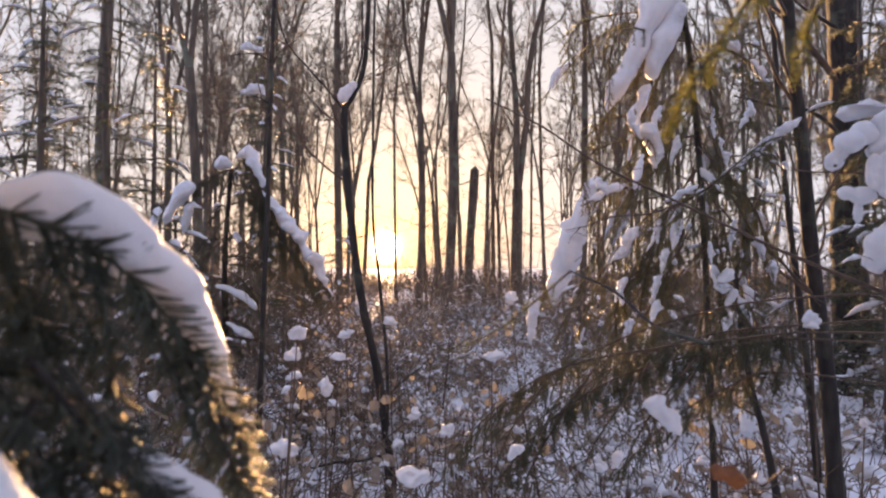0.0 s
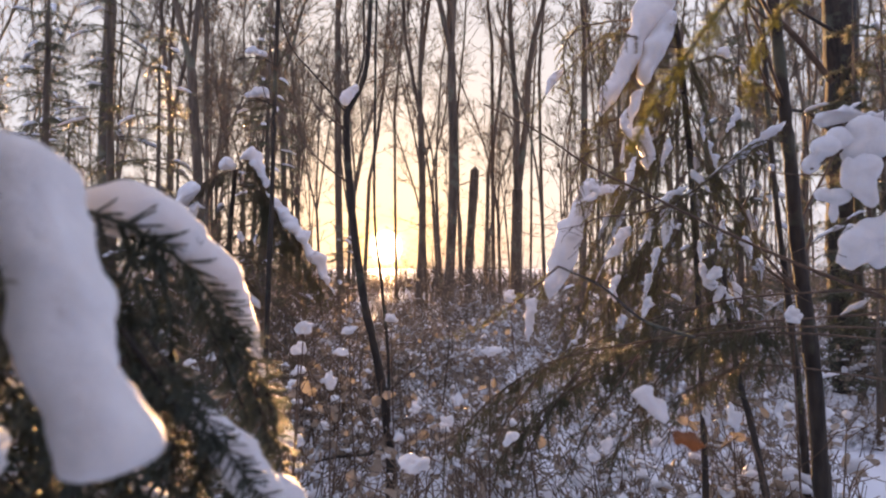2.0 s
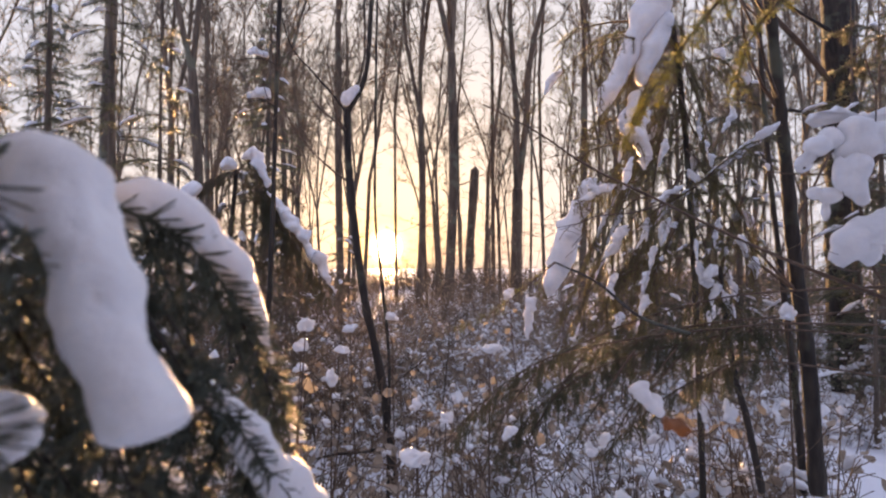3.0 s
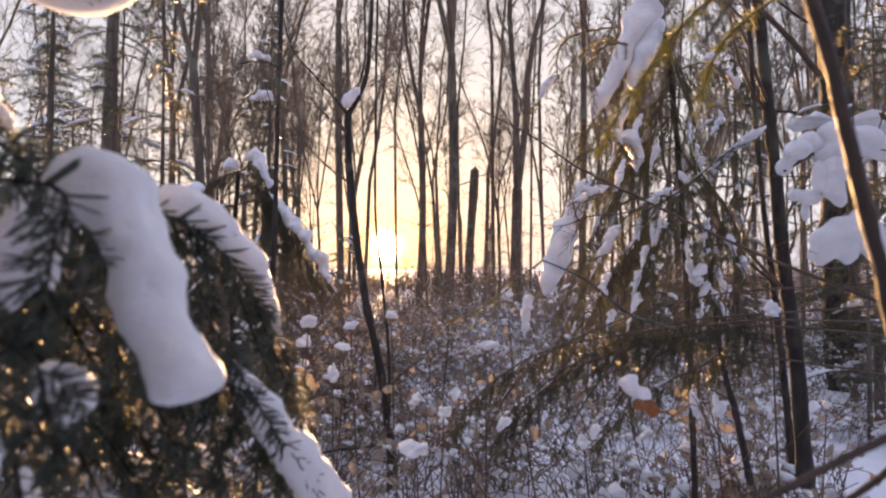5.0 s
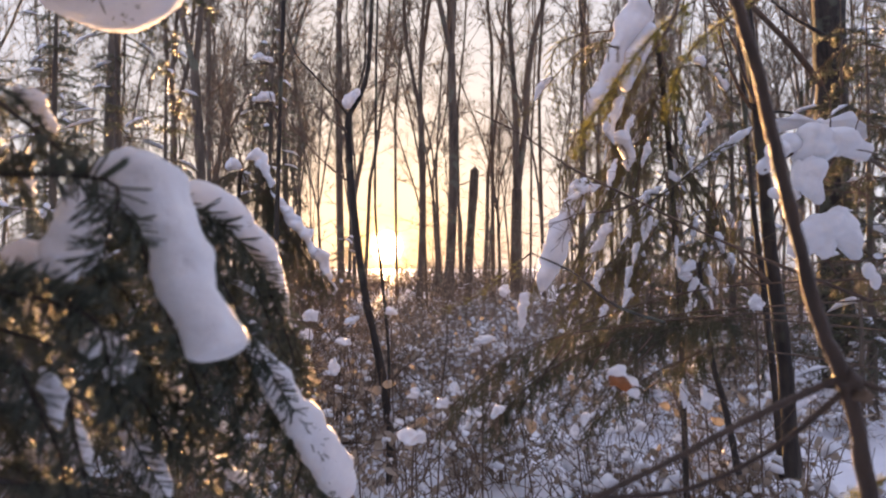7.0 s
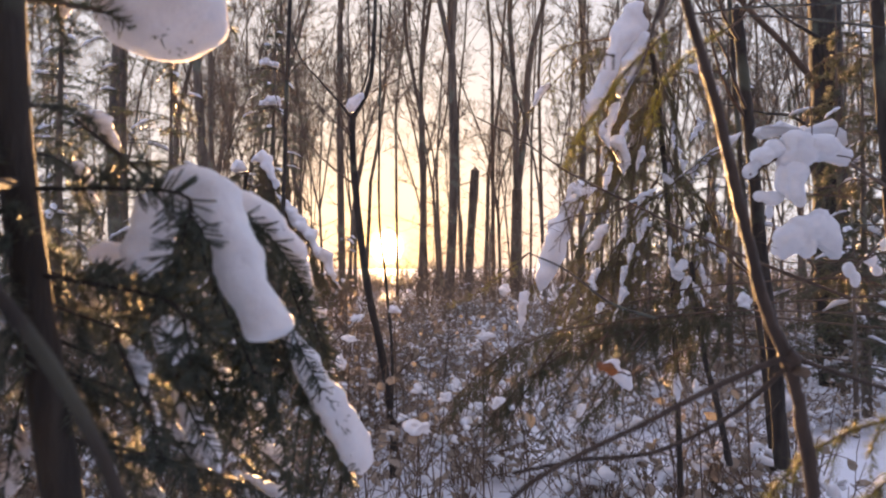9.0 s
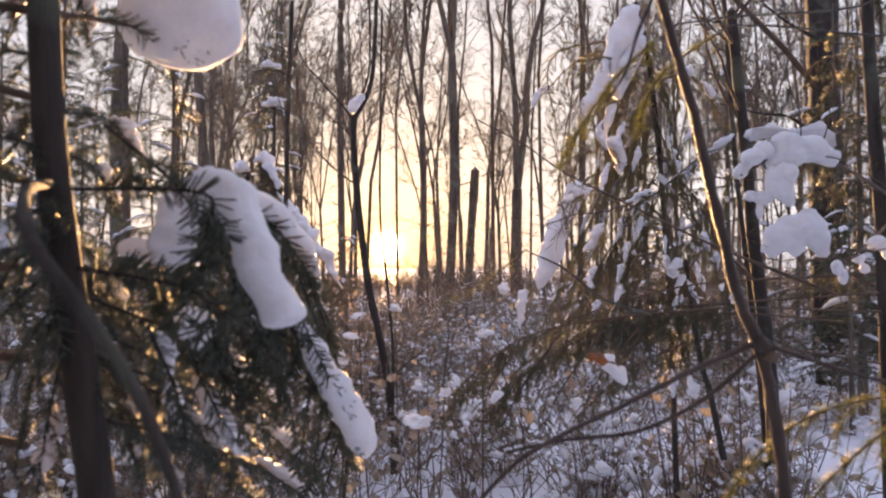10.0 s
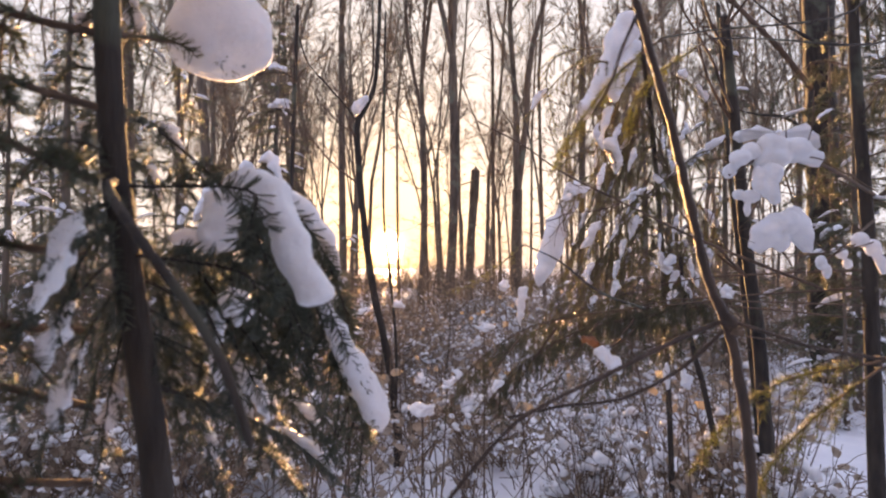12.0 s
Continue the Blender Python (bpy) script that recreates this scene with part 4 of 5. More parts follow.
    # the tent of drooping boughs, each draped with scraps of snow
    for path in ([(1.031, 2.981, 2.353), (1.030, 3.589, 2.080), (1.005, 4.098, 1.769), (0.884, 4.260, 1.353), (0.779, 4.270, 1.004)],
                 [(1.105, 2.989, 2.082), (0.925, 2.896, 1.829), (0.782, 2.903, 1.591), (0.663, 2.910, 1.353)],
                 [(1.167, 3.091, 2.020), (0.962, 2.799, 1.731), (0.854, 2.755, 1.504), (0.772, 2.711, 1.285)],
                 [(1.193, 3.094, 1.893), (1.060, 2.701, 1.662), (1.053, 2.606, 1.470), (1.042, 2.611, 1.299)],
                 [(1.167, 3.085, 2.223), (1.169, 2.792, 1.961), (1.238, 2.698, 1.750), (1.304, 2.704, 1.551)],
                 [(1.068, 2.979, 2.451), (0.938, 3.086, 2.198), (0.811, 3.194, 1.900), (0.700, 3.303, 1.583)],
                 [(1.068, 2.977, 2.525), (0.956, 2.836, 2.200), (0.904, 2.793, 1.938), (0.881, 2.799, 1.708)],
                 [(1.092, 2.979, 2.426), (1.100, 2.787, 2.168), (1.170, 2.742, 1.978)]):
        q = curve_through(path, 21)
        scraps = []
        for i in range(4, 19, 3):
            if rng.random() < 0.7:
                w = 0.009 + 0.017 * rng.random()
                side = np.array((rng.normal(0, 0.03), -0.02, 0.012))
                scraps.append(([q[i] + side, q[i + 1] + side, q[i + 2] + side * 0.7, q[min(i + 3, 20)] + side * 0.5], (w * 0.5, w, w * 0.6, w * 0.3), (w * 0.5, w, w * 0.6, w * 0.3), (0, 0, 1), 10, 16, 0.65))
        bough(ob, path, rng, 0.20, 1.7, gap=0.034, snow=scraps, **k)
    # long limbs with curtains of thin shoots
    for path, drop in (([(1.205, 3.185, 2.242), (1.089, 3.688, 2.122), (1.007, 4.245, 1.878), (0.861, 4.406, 1.488), (0.698, 4.417, 1.126)], 0.16),
                       ([(1.218, 3.191, 2.032), (0.999, 3.296, 1.854), (0.819, 3.403, 1.609), (0.666, 3.410, 1.329), (0.582, 3.416, 1.134)], 0.18),
                       ([(1.226, 3.194, 1.900), (1.014, 3.098, 1.765), (0.834, 3.004, 1.565), (0.735, 3.010, 1.343)], 0.18),
                       ([(1.154, 3.089, 2.096), (0.994, 2.994, 1.909), (0.877, 2.900, 1.686), (0.830, 2.907, 1.448)], 0.18),
                       ([(1.167, 3.089, 2.096), (1.203, 2.994, 1.909), (1.211, 2.899, 1.710), (1.222, 2.905, 1.496)], 0.16),
                       ([(1.154, 3.086, 2.198), (1.169, 2.790, 2.030), (1.261, 2.745, 1.865), (1.304, 2.701, 1.662)], 0.18),
                       ([(1.167, 3.081, 2.351), (1.150, 3.686, 2.214), (1.081, 4.191, 2.014), (0.941, 4.351, 1.669), (0.789, 4.412, 1.270)], 0.16),
                       ([(1.231, 3.199, 1.743), (1.065, 3.102, 1.613), (0.945, 3.007, 1.441), (0.908, 3.012, 1.269)], 0.16)):
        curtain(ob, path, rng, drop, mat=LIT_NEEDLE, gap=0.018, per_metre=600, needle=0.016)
    # crooked limbs with ragged snow along their backs and thin shoots beneath
    for path, w, drop, share in (
                              ([(1.268, 2.400, 2.170), (1.219, 2.424, 2.135), (1.151, 2.448, 2.081), (1.097, 2.472, 2.031), (1.022, 2.496, 1.984), (0.950, 2.520, 1.941)], 0.026, 0.16, 1.00),
                              ([(1.091, 2.450, 2.243), (1.104, 2.450, 2.194), (1.063, 2.450, 2.140), (1.035, 2.450, 2.081)], 0.016, 0.08, 0.90),
                              ([(0.939, 2.520, 1.941), (0.894, 2.560, 1.922), (0.830, 2.600, 1.884), (0.775, 2.640, 1.835), (0.748, 2.680, 1.760), (0.701, 2.720, 1.689), (0.643, 2.760, 1.640), (0.613, 2.800, 1.534)], 0.025, 0.16, 0.60),
                              ([(0.706, 2.600, 1.957), (0.639, 2.617, 1.936), (0.583, 2.633, 1.911), (0.538, 2.650, 1.889)], 0.024, 0.10, 0.90),
                              ([(0.623, 2.600, 1.922), (0.605, 2.600, 1.969), (0.610, 2.600, 2.002)], 0.026, 0.05, 0.90),
                              ([(0.686, 2.700, 1.567), (0.700, 2.700, 1.518), (0.729, 2.700, 1.450), (0.724, 2.700, 1.385), (0.709, 2.700, 1.300)], 0.015, 0.12, 0.80),
                              ([(1.113, 2.600, 1.827), (1.096, 2.607, 1.769), (1.078, 2.613, 1.691), (1.057, 2.620, 1.639)], 0.021, 0.14, 0.60),
                              ([(1.073, 2.600, 1.639), (1.068, 2.600, 1.588), (1.062, 2.600, 1.517)], 0.026, 0.06, 0.90),
                              ([(1.153, 2.700, 1.542), (1.181, 2.700, 1.482), (1.214, 2.700, 1.397), (1.232, 2.700, 1.281)], 0.019, 0.12, 0.80),
                              ([(0.782, 2.750, 2.312), (0.757, 2.750, 2.232), (0.796, 2.750, 2.167), (0.820, 2.750, 2.082)], 0.022, 0.12, 0.80),
                              ([(0.922, 3.000, 1.775), (0.869, 3.060, 1.641), (0.786, 3.120, 1.475), (0.658, 3.180, 1.303), (0.511, 3.240, 1.154), (0.373, 3.300, 0.972)], 0.013, 0.17, 0.18),
                              ([(1.011, 2.900, 1.744), (0.933, 2.950, 1.561), (0.852, 3.000, 1.400), (0.715, 3.050, 1.234), (0.573, 3.100, 1.097)], 0.013, 0.17, 0.18),
                              ([(1.322, 2.800, 1.993), (1.255, 2.825, 1.818), (1.224, 2.850, 1.640), (1.181, 2.875, 1.460), (1.098, 2.900, 1.304)], 0.015, 0.17, 0.2),
                              ([(1.399, 2.800, 2.069), (1.399, 2.833, 1.895), (1.378, 2.867, 1.717), (1.372, 2.900, 1.511)], 0.013, 0.15, 0.18),
                              ([(0.977, 2.600, 1.934), (0.951, 2.633, 1.806), (0.901, 2.667, 1.676), (0.861, 2.700, 1.518)], 0.014, 0.15, 0.2)):
        draped_limb(ob, path, w, drop, share, rng)
    # sprays that hang straight down on the open side
    for j in range(7):
        u = 0.45 + 0.5 * (j + rng.random()) / 7
        a = np.array(p[int(u * 23)])
        out = np.array((-0.15 - 0.45 * rng.random(), -0.35 * rng.random(), -0.05 - 0.1 * rng.random())) * (1.5 - 0.7 * u)
        tip = a + out + (rng.normal(0, 0.04), 0, -0.22 - 0.25 * rng.random())
        bough(ob, [a, a + out, tip], rng, 0.12, 0.8, gap=0.03, sub=False, tip_from=0.3, face=(rng.normal(0, 0.4), -1.0, 0.3), **k)


bent_spruce()


def low_boughs():
    """Spruce boughs close to the ground that reach in from the side."""
    rng = np.random.default_rng(66)
    ob = thing("low_spruce", "low spread spruce boughs with green needles and little snow", "spruce")
    g = Geo()
    tube(g, curve_through([(1.90, 2.36, -0.08), (1.88, 2.36, 0.8), (1.87, 2.37, 1.7), (1.84, 2.4, 2.6), (1.82, 2.42, 4.2)], 24), np.linspace(0.040, 0.022, 24), 10)
    part("trunk", g, BARK, ob)
    k = dict(needle=0.024, per_metre=1000, width=0.0011, r=0.004, mat=NEEDLE)
    for path, drop in (([(1.87, 2.36, 1.42), (1.205, 2.207, 1.447), (0.892, 2.107, 1.436), (0.620, 2.058, 1.411), (0.359, 2.009, 1.365), (0.196, 2.011, 1.275), (0.031, 1.965, 1.133)], 0.17),
                       ([(1.87, 2.36, 1.36), (1.151, 2.207, 1.426), (0.807, 2.108, 1.393), (0.523, 2.010, 1.340), (0.318, 1.963, 1.229), (0.155, 1.917, 1.069)], 0.16),
                       ([(1.87, 2.36, 1.50), (1.204, 2.306, 1.462), (0.901, 2.257, 1.439), (0.629, 2.209, 1.372), (0.404, 2.162, 1.255), (0.205, 2.116, 1.110)], 0.18),
                       ([(1.87, 2.36, 1.58), (1.178, 2.404, 1.543), (0.863, 2.406, 1.484), (0.614, 2.358, 1.410), (0.375, 2.311, 1.302), (0.164, 2.265, 1.163), (-0.001, 2.219, 0.994)], 0.16),
                       ([(1.87, 2.36, 1.20), (1.115, 2.210, 1.318), (0.858, 2.111, 1.282), (0.670, 2.064, 1.190), (0.490, 2.018, 1.038)], 0.15)):
        curtain(ob, path, rng, drop, start=0.2, gap=0.0115, needle=0.016, per_metre=800)
    f = dict(k, per_metre=700, width=0.0009, needle=0.017, face=(0.2, -1.0, 0.35), lean=0.65, sub=False)
    bough(ob, [(0.754, 2.058, 1.383), (0.629, 2.012, 1.258), (0.542, 1.996, 1.125), (0.494, 1.970, 0.982)], rng, 0.16, 0.7, gap=0.03, **f,
          snow=[([(0.504, 1.945, 1.138), (0.489, 1.947, 1.091)], (0.018, 0.012), (0.02, 0.012))])
    bough(ob, [(0.604, 2.008, 1.381), (0.507, 1.982, 1.256), (0.422, 1.965, 1.133), (0.362, 1.949, 0.996)], rng, 0.14, 0.7, gap=0.03, **f)
    bough(ob, [(0.441, 2.009, 1.357), (0.326, 1.963, 1.213), (0.243, 1.937, 1.078), (0.217, 1.919, 0.991)], rng, 0.14, 0.7, gap=0.03, **f,
          snow=[([(0.182, 1.875, 1.134), (0.205, 1.875, 1.157), (0.225, 1.874, 1.172)], (0.012, 0.02, 0.012), (0.012, 0.02, 0.012))])
    bough(ob, [(0.824, 2.108, 1.393), (0.710, 2.030, 1.312), (0.623, 1.993, 1.222), (0.579, 1.985, 1.128)], rng, 0.12, 0.9, gap=0.03, **f,
          snow=[([(0.605, 1.971, 1.290), (0.618, 1.962, 1.252), (0.637, 1.963, 1.221), (0.669, 1.964, 1.184)], (0.030, 0.040, 0.036, 0.016), (0.028, 0.038, 0.032, 0.016), (0, -0.2, 1), 14, 24, 0.55)])
    bough(ob, [(0.289, 1.980, 1.313), (0.189, 1.944, 1.186), (0.132, 1.918, 1.038)], rng, 0.12, 0.7, gap=0.03, **f)
    # thin sprays, their needles tinted bright yellow-green to look lit by the low sun
    t = dict(needle=0.018, per_metre=900, width=0.0008, r=0.0022, mat=GLOW_TINT_SPRAY, sub=False)
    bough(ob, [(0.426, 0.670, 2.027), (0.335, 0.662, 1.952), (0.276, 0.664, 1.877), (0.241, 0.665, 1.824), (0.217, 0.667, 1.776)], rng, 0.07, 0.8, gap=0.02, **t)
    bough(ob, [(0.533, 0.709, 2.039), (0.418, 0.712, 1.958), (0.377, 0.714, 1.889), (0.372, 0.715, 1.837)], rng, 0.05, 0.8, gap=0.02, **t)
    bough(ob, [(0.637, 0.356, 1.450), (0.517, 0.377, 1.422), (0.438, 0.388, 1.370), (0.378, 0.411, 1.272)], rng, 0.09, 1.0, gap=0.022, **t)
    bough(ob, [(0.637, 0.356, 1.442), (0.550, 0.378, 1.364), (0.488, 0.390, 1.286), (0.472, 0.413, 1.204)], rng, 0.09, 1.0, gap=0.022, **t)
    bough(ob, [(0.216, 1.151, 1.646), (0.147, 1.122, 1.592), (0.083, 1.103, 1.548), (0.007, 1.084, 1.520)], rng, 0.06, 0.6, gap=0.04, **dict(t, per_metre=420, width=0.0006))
    # shoots round the stem further up
    for j in range(14):
        z = 1.35 + 1.7 * (j + rng.random()) / 14
        side = j * 2.4 + rng.normal(0, 0.3)
        long = 0.36 + 0.14 * rng.random()
        way = np.array((math.cos(side) * (0.75 if math.cos(side) < 0 else 1.2), math.sin(side), 0.0)) * long
        a = np.array((1.86, 2.38, z))
        curtain(ob, [a, a + way * 0.5 + (0, 0, 0.06), a + way + (0, 0, -0.10)], rng, 0.16, gap=0.011, needle=0.016, per_metre=750)
    for pts in ([(1.83, 2.41, 3.4), (1.35, 1.5, 2.45), (0.426, 0.670, 2.027)], [(1.83, 2.41, 3.3), (1.45, 1.5, 2.35), (0.533, 0.709, 2.039)],
                [(1.88, 2.36, 1.2), (1.342, 1.310, 1.320), (0.637, 0.356, 1.450)], [(1.88, 2.36, 1.15), (1.350, 1.310, 1.296), (0.637, 0.356, 1.442)],
                [(0.80, 2.08, 1.425), (0.55, 1.75, 1.50), (0.36, 1.42, 1.60), (0.216, 1.151, 1.646)]):
        g = Geo()
        tube(g, curve_through(pts, 16), np.linspace(0.006, 0.0018, 16), 6)
        part("stem", g, BARK, ob)


low_boughs()


DOME = ball_template(26, 36)


def heap(parent, lumps, rng, label):
    """Lumps of snow grown into one cushion: rows of place, half width, half height."""
    v, tri, quad = DOME
    places = np.array([c for c, _, _ in lumps])
    sizes = np.array([(w, w * 0.85, h) for _, w, h in lumps]) * 0.98
    weight = sizes.prod(axis=1)
    centre = (places * weight[:, None]).sum(0) / weight.sum()
    reach = np.full((len(lumps), len(v)), 0.35 * sizes.min())
    for k in range(len(lumps)):
        d, o = v / sizes[k], (centre - places[k]) / sizes[k]
        qa, qb, qc = (d * d).sum(1), (d * o).sum(1), (o * o).sum() - 1
        disc = qb * qb - qa * qc
        far = (-qb + np.sqrt(np.maximum(disc, 0))) / qa
        reach[k] = np.maximum(reach[k], np.where(disc > 0, far, 0))
    sharp = 90.0
    r = np.log(np.exp(reach * sharp).sum(0)) / sharp - math.log(len(lumps)) / sharp * 0.5
    q = v * r[:, None]
    off = rng.random(3) * 40
    q *= (1 + 0.16 * lump(q + off, 22) + 0.06 * lump(q + off, 70))[:, None]
    white = Geo()
    white.add(q + centre, tri)
    white.more(quad)
    return part("snow_cushion", white, SNOW, parent, label)


def snowy_branch():
    """The twig with large rounded snow cushions beside the dark stem."""
    ob = thing("snowy_branch", "thin branch loaded with large rounded snow cushions", "branch")
    rng = np.random.default_rng(12)
    for pts, r in (([(1.890, 2.354, 1.906), (1.399, 1.892, 1.972), (1.192, 1.811, 2.001), (1.013, 1.773, 1.914)], 0.009),
                   ([(1.263, 1.832, 1.963), (1.183, 1.795, 1.856), (1.193, 1.780, 1.674), (1.233, 1.782, 1.594)], 0.007),
                   ([(1.890, 2.357, 1.795), (1.533, 1.950, 1.681), (1.362, 1.873, 1.574)], 0.007)):
        p = curve_through(pts, 16)
        wood = Geo()
        tube(wood, p, r * np.linspace(1, 0.5, 16), 6)
        limb = part("branch", wood, TWIG, ob)
        for _ in range(7):
            i = rng.integers(3, 15)
            wood = Geo()
            tube(wood, wander(p[i], rng.normal(0, 1, 3) + (0, 0, 0.3), 0.12 + 0.15 * rng.random(), 5, 0.15, 0, rng), 0.0022, 5)
            part("twig", wood, TWIG, limb)
    fused = dict(label="smooth rounded white snow")
    heap(ob, (((1.263, 1.811, 2.011), 0.075, 0.055), ((1.345, 1.831, 1.984), 0.045, 0.04), ((1.173, 1.790, 2.028), 0.055, 0.045), ((1.132, 1.792, 1.957), 0.04, 0.035), ((1.183, 1.791, 1.977), 0.06, 0.045)), rng, **fused)
    heap(ob, (((1.057, 1.782, 1.976), 0.045, 0.035), ((1.013, 1.783, 1.925), 0.028, 0.03), ((1.102, 1.791, 2.001), 0.04, 0.035)), rng, **fused)
    heap(ob, (((1.161, 1.768, 1.917), 0.048, 0.042), ((1.152, 1.765, 1.863), 0.04, 0.04), ((1.172, 1.766, 1.829), 0.026, 0.03), ((1.111, 1.769, 1.897), 0.025, 0.05)), rng, **fused)
    heap(ob, (((1.079, 1.819, 2.064), 0.04, 0.03), ((1.141, 1.829, 2.082), 0.03, 0.025), ((1.346, 1.888, 2.094), 0.04, 0.035), ((1.378, 1.889, 2.056), 0.022, 0.04)), rng, **fused)
    heap(ob, (((1.098, 1.795, 1.840), 0.04, 0.028), ((1.052, 1.795, 1.846), 0.025, 0.02), ((1.086, 1.797, 1.792), 0.015, 0.03)), rng, **fused)
    heap(ob, (((1.201, 1.773, 1.744), 0.075, 0.055), ((1.128, 1.769, 1.704), 0.058, 0.055), ((1.263, 1.778, 1.734), 0.05, 0.05), ((1.099, 1.770, 1.658), 0.03, 0.035), ((1.192, 1.765, 1.670), 0.036, 0.045),
              ((1.284, 1.770, 1.674), 0.032, 0.045), ((1.243, 1.777, 1.778), 0.035, 0.03)), rng, **fused)
    heap(ob, (((1.381, 1.862, 1.605), 0.022, 0.028), ((1.404, 1.863, 1.570), 0.018, 0.03)), rng, **fused)
    heap(ob, (((1.490, 1.921, 1.641), 0.024, 0.022), ((1.521, 1.932, 1.599), 0.02, 0.02)), rng, **fused)
    heap(ob, (((1.582, 1.960, 1.692), 0.038, 0.03), ((1.648, 1.981, 1.660), 0.035, 0.04), ((1.685, 1.982, 1.595), 0.022, 0.04)), rng, **fused)


snowy_branch()


# ---- the spruce beside the shrubs, in the middle distance ----
def drooping_spruce():
    rng = np.random.default_rng(91)
    ob = thing("drooping_spruce", "slim spruce with drooping snow-laden branches", "spruce")
    g = Geo()
    tube(g, curve_through([(-1.932, 6.249, -0.011), (-1.958, 6.220, 1.012), (-1.968, 6.199, 1.779), (-1.907, 6.177, 2.545)], 12), np.linspace(0.035, 0.02, 12), 7)
    part("trunk", g, BARK, ob)
    k = dict(needle=0.03, per_metre=420, width=0.0015, r=0.009, mat=NEEDLE)
    bough(ob, [(-1.932, 6.179, 2.494), (-1.725, 6.075, 2.631), (-1.636, 6.029, 2.474), (-1.449, 5.989, 2.121), (-1.201, 5.997, 1.824), (-0.954, 6.010, 1.379)], rng, 0.4, 1.3, gap=0.036, **k,
          snow=[([(-1.800, 5.975, 2.600), (-1.700, 5.976, 2.625), (-1.610, 5.945, 2.480), (-1.560, 5.932, 2.350)], (0.04, 0.07, 0.055, 0.03), (0.04, 0.06, 0.05, 0.03), (0, 0, 1), 12, 22, 0.7),
                ([(-1.560, 5.934, 2.340), (-1.470, 5.918, 2.190), (-1.370, 5.922, 2.050), (-1.250, 5.935, 1.900), (-1.130, 5.949, 1.730), (-1.030, 5.960, 1.560), (-0.945, 5.969, 1.400)],
                 (0.02, 0.060, 0.080, 0.060, 0.075, 0.055, 0.02), (0.03, 0.06, 0.07, 0.06, 0.07, 0.05, 0.02), (0.3, -0.2, 0.9), 16, 60, 0.75)])
    curtain(ob, [(-1.700, 6.02, 2.58), (-1.500, 5.98, 2.20), (-1.250, 5.98, 1.85), (-0.970, 6.0, 1.40)], rng, 0.55, gap=0.02, needle=0.024, per_metre=480, r=0.006, drift=0.1)
    curtain(ob, [(-1.640, 5.79, 2.44), (-1.480, 5.78, 2.12), (-1.250, 5.79, 1.79), (-0.990, 5.81, 1.37)], rng, 0.34, gap=0.010, needle=0.026, per_metre=600, r=0.005, drift=0.5)
    curtain(ob, [(-1.750, 6.05, 2.50), (-1.560, 6.05, 2.05), (-1.330, 6.05, 1.70), (-1.100, 6.06, 1.36)], rng, 0.5, gap=0.022, needle=0.024, per_metre=480, r=0.006, drift=0.1)
    bough(ob, [(-1.907, 6.177, 2.545), (-2.027, 6.079, 2.481), (-2.166, 5.982, 2.368), (-2.276, 5.891, 2.064)], rng, 0.35, 1.3, gap=0.036, **k,
          snow=[([(-2.148, 5.932, 2.386), (-2.227, 5.885, 2.283), (-2.317, 5.869, 2.135), (-2.380, 5.871, 2.038)], (0.09, 0.14, 0.10, 0.03), (0.08, 0.09, 0.06, 0.03)),
                ([(-2.145, 5.887, 2.210), (-2.193, 5.890, 2.088), (-2.227, 5.894, 1.943)], (0.05, 0.06, 0.02), (0.05, 0.05, 0.02)),
                ([(-1.993, 5.977, 2.541), (-1.919, 5.977, 2.556), (-1.845, 5.978, 2.526)], (0.06, 0.08, 0.05), (0.05, 0.07, 0.04))])
    bough(ob, [(-1.907, 6.177, 2.545), (-1.730, 6.277, 2.560), (-1.493, 6.381, 2.416), (-1.309, 6.387, 2.205)], rng, 0.4, 1.3, gap=0.036, **k)
    bough(ob, [(-1.948, 6.203, 1.625), (-1.746, 6.006, 1.527), (-1.619, 5.911, 1.335)], rng, 0.4, 1.2, gap=0.036, **k,
          snow=[([(-1.960, 5.906, 1.505), (-1.765, 5.908, 1.432), (-1.595, 5.913, 1.286)], (0.05, 0.07, 0.03), (0.03, 0.04, 0.03))])
    foot, head = np.array((-1.958, 6.223, 0.909)), np.array((-1.907, 6.178, 2.520))
    for j in range(16):
        a = foot + (head - foot) * (j + rng.random()) / 16
        side = rng.random() * 6.28
        long = 0.45 + 0.35 * rng.random()
        tip = a + np.array((math.cos(side) * long, math.sin(side) * long * 0.7, -0.15 - 0.35 * rng.random()))
        mid = a * 0.5 + tip * 0.5 + (0, 0, 0.12)
        pads = [([mid + (0, 0, 0.03), mid * 0.5 + tip * 0.5 + (0, 0, 0.05)], (0.03, 0.02), (0.035, 0.02))] if j % 3 == 0 else []
        bough(ob, [a, mid, tip], rng, 0.3, 1.3, gap=0.06, snow=pads, **k)
    bough(ob, [(-1.948, 6.195, 1.932), (-2.043, 5.999, 1.774), (-2.154, 5.906, 1.529)], rng, 0.4, 1.2, gap=0.036, **k)
    bough(ob, [(-1.948, 6.215, 1.216), (-1.696, 6.017, 1.131), (-1.522, 5.922, 0.946)], rng, 0.4, 1.2, gap=0.036, **k,
          snow=[([(-1.862, 5.915, 1.189), (-1.716, 5.918, 1.091), (-1.619, 5.919, 1.043)], (0.05, 0.06, 0.03), (0.03, 0.04, 0.03))])


drooping_spruce()


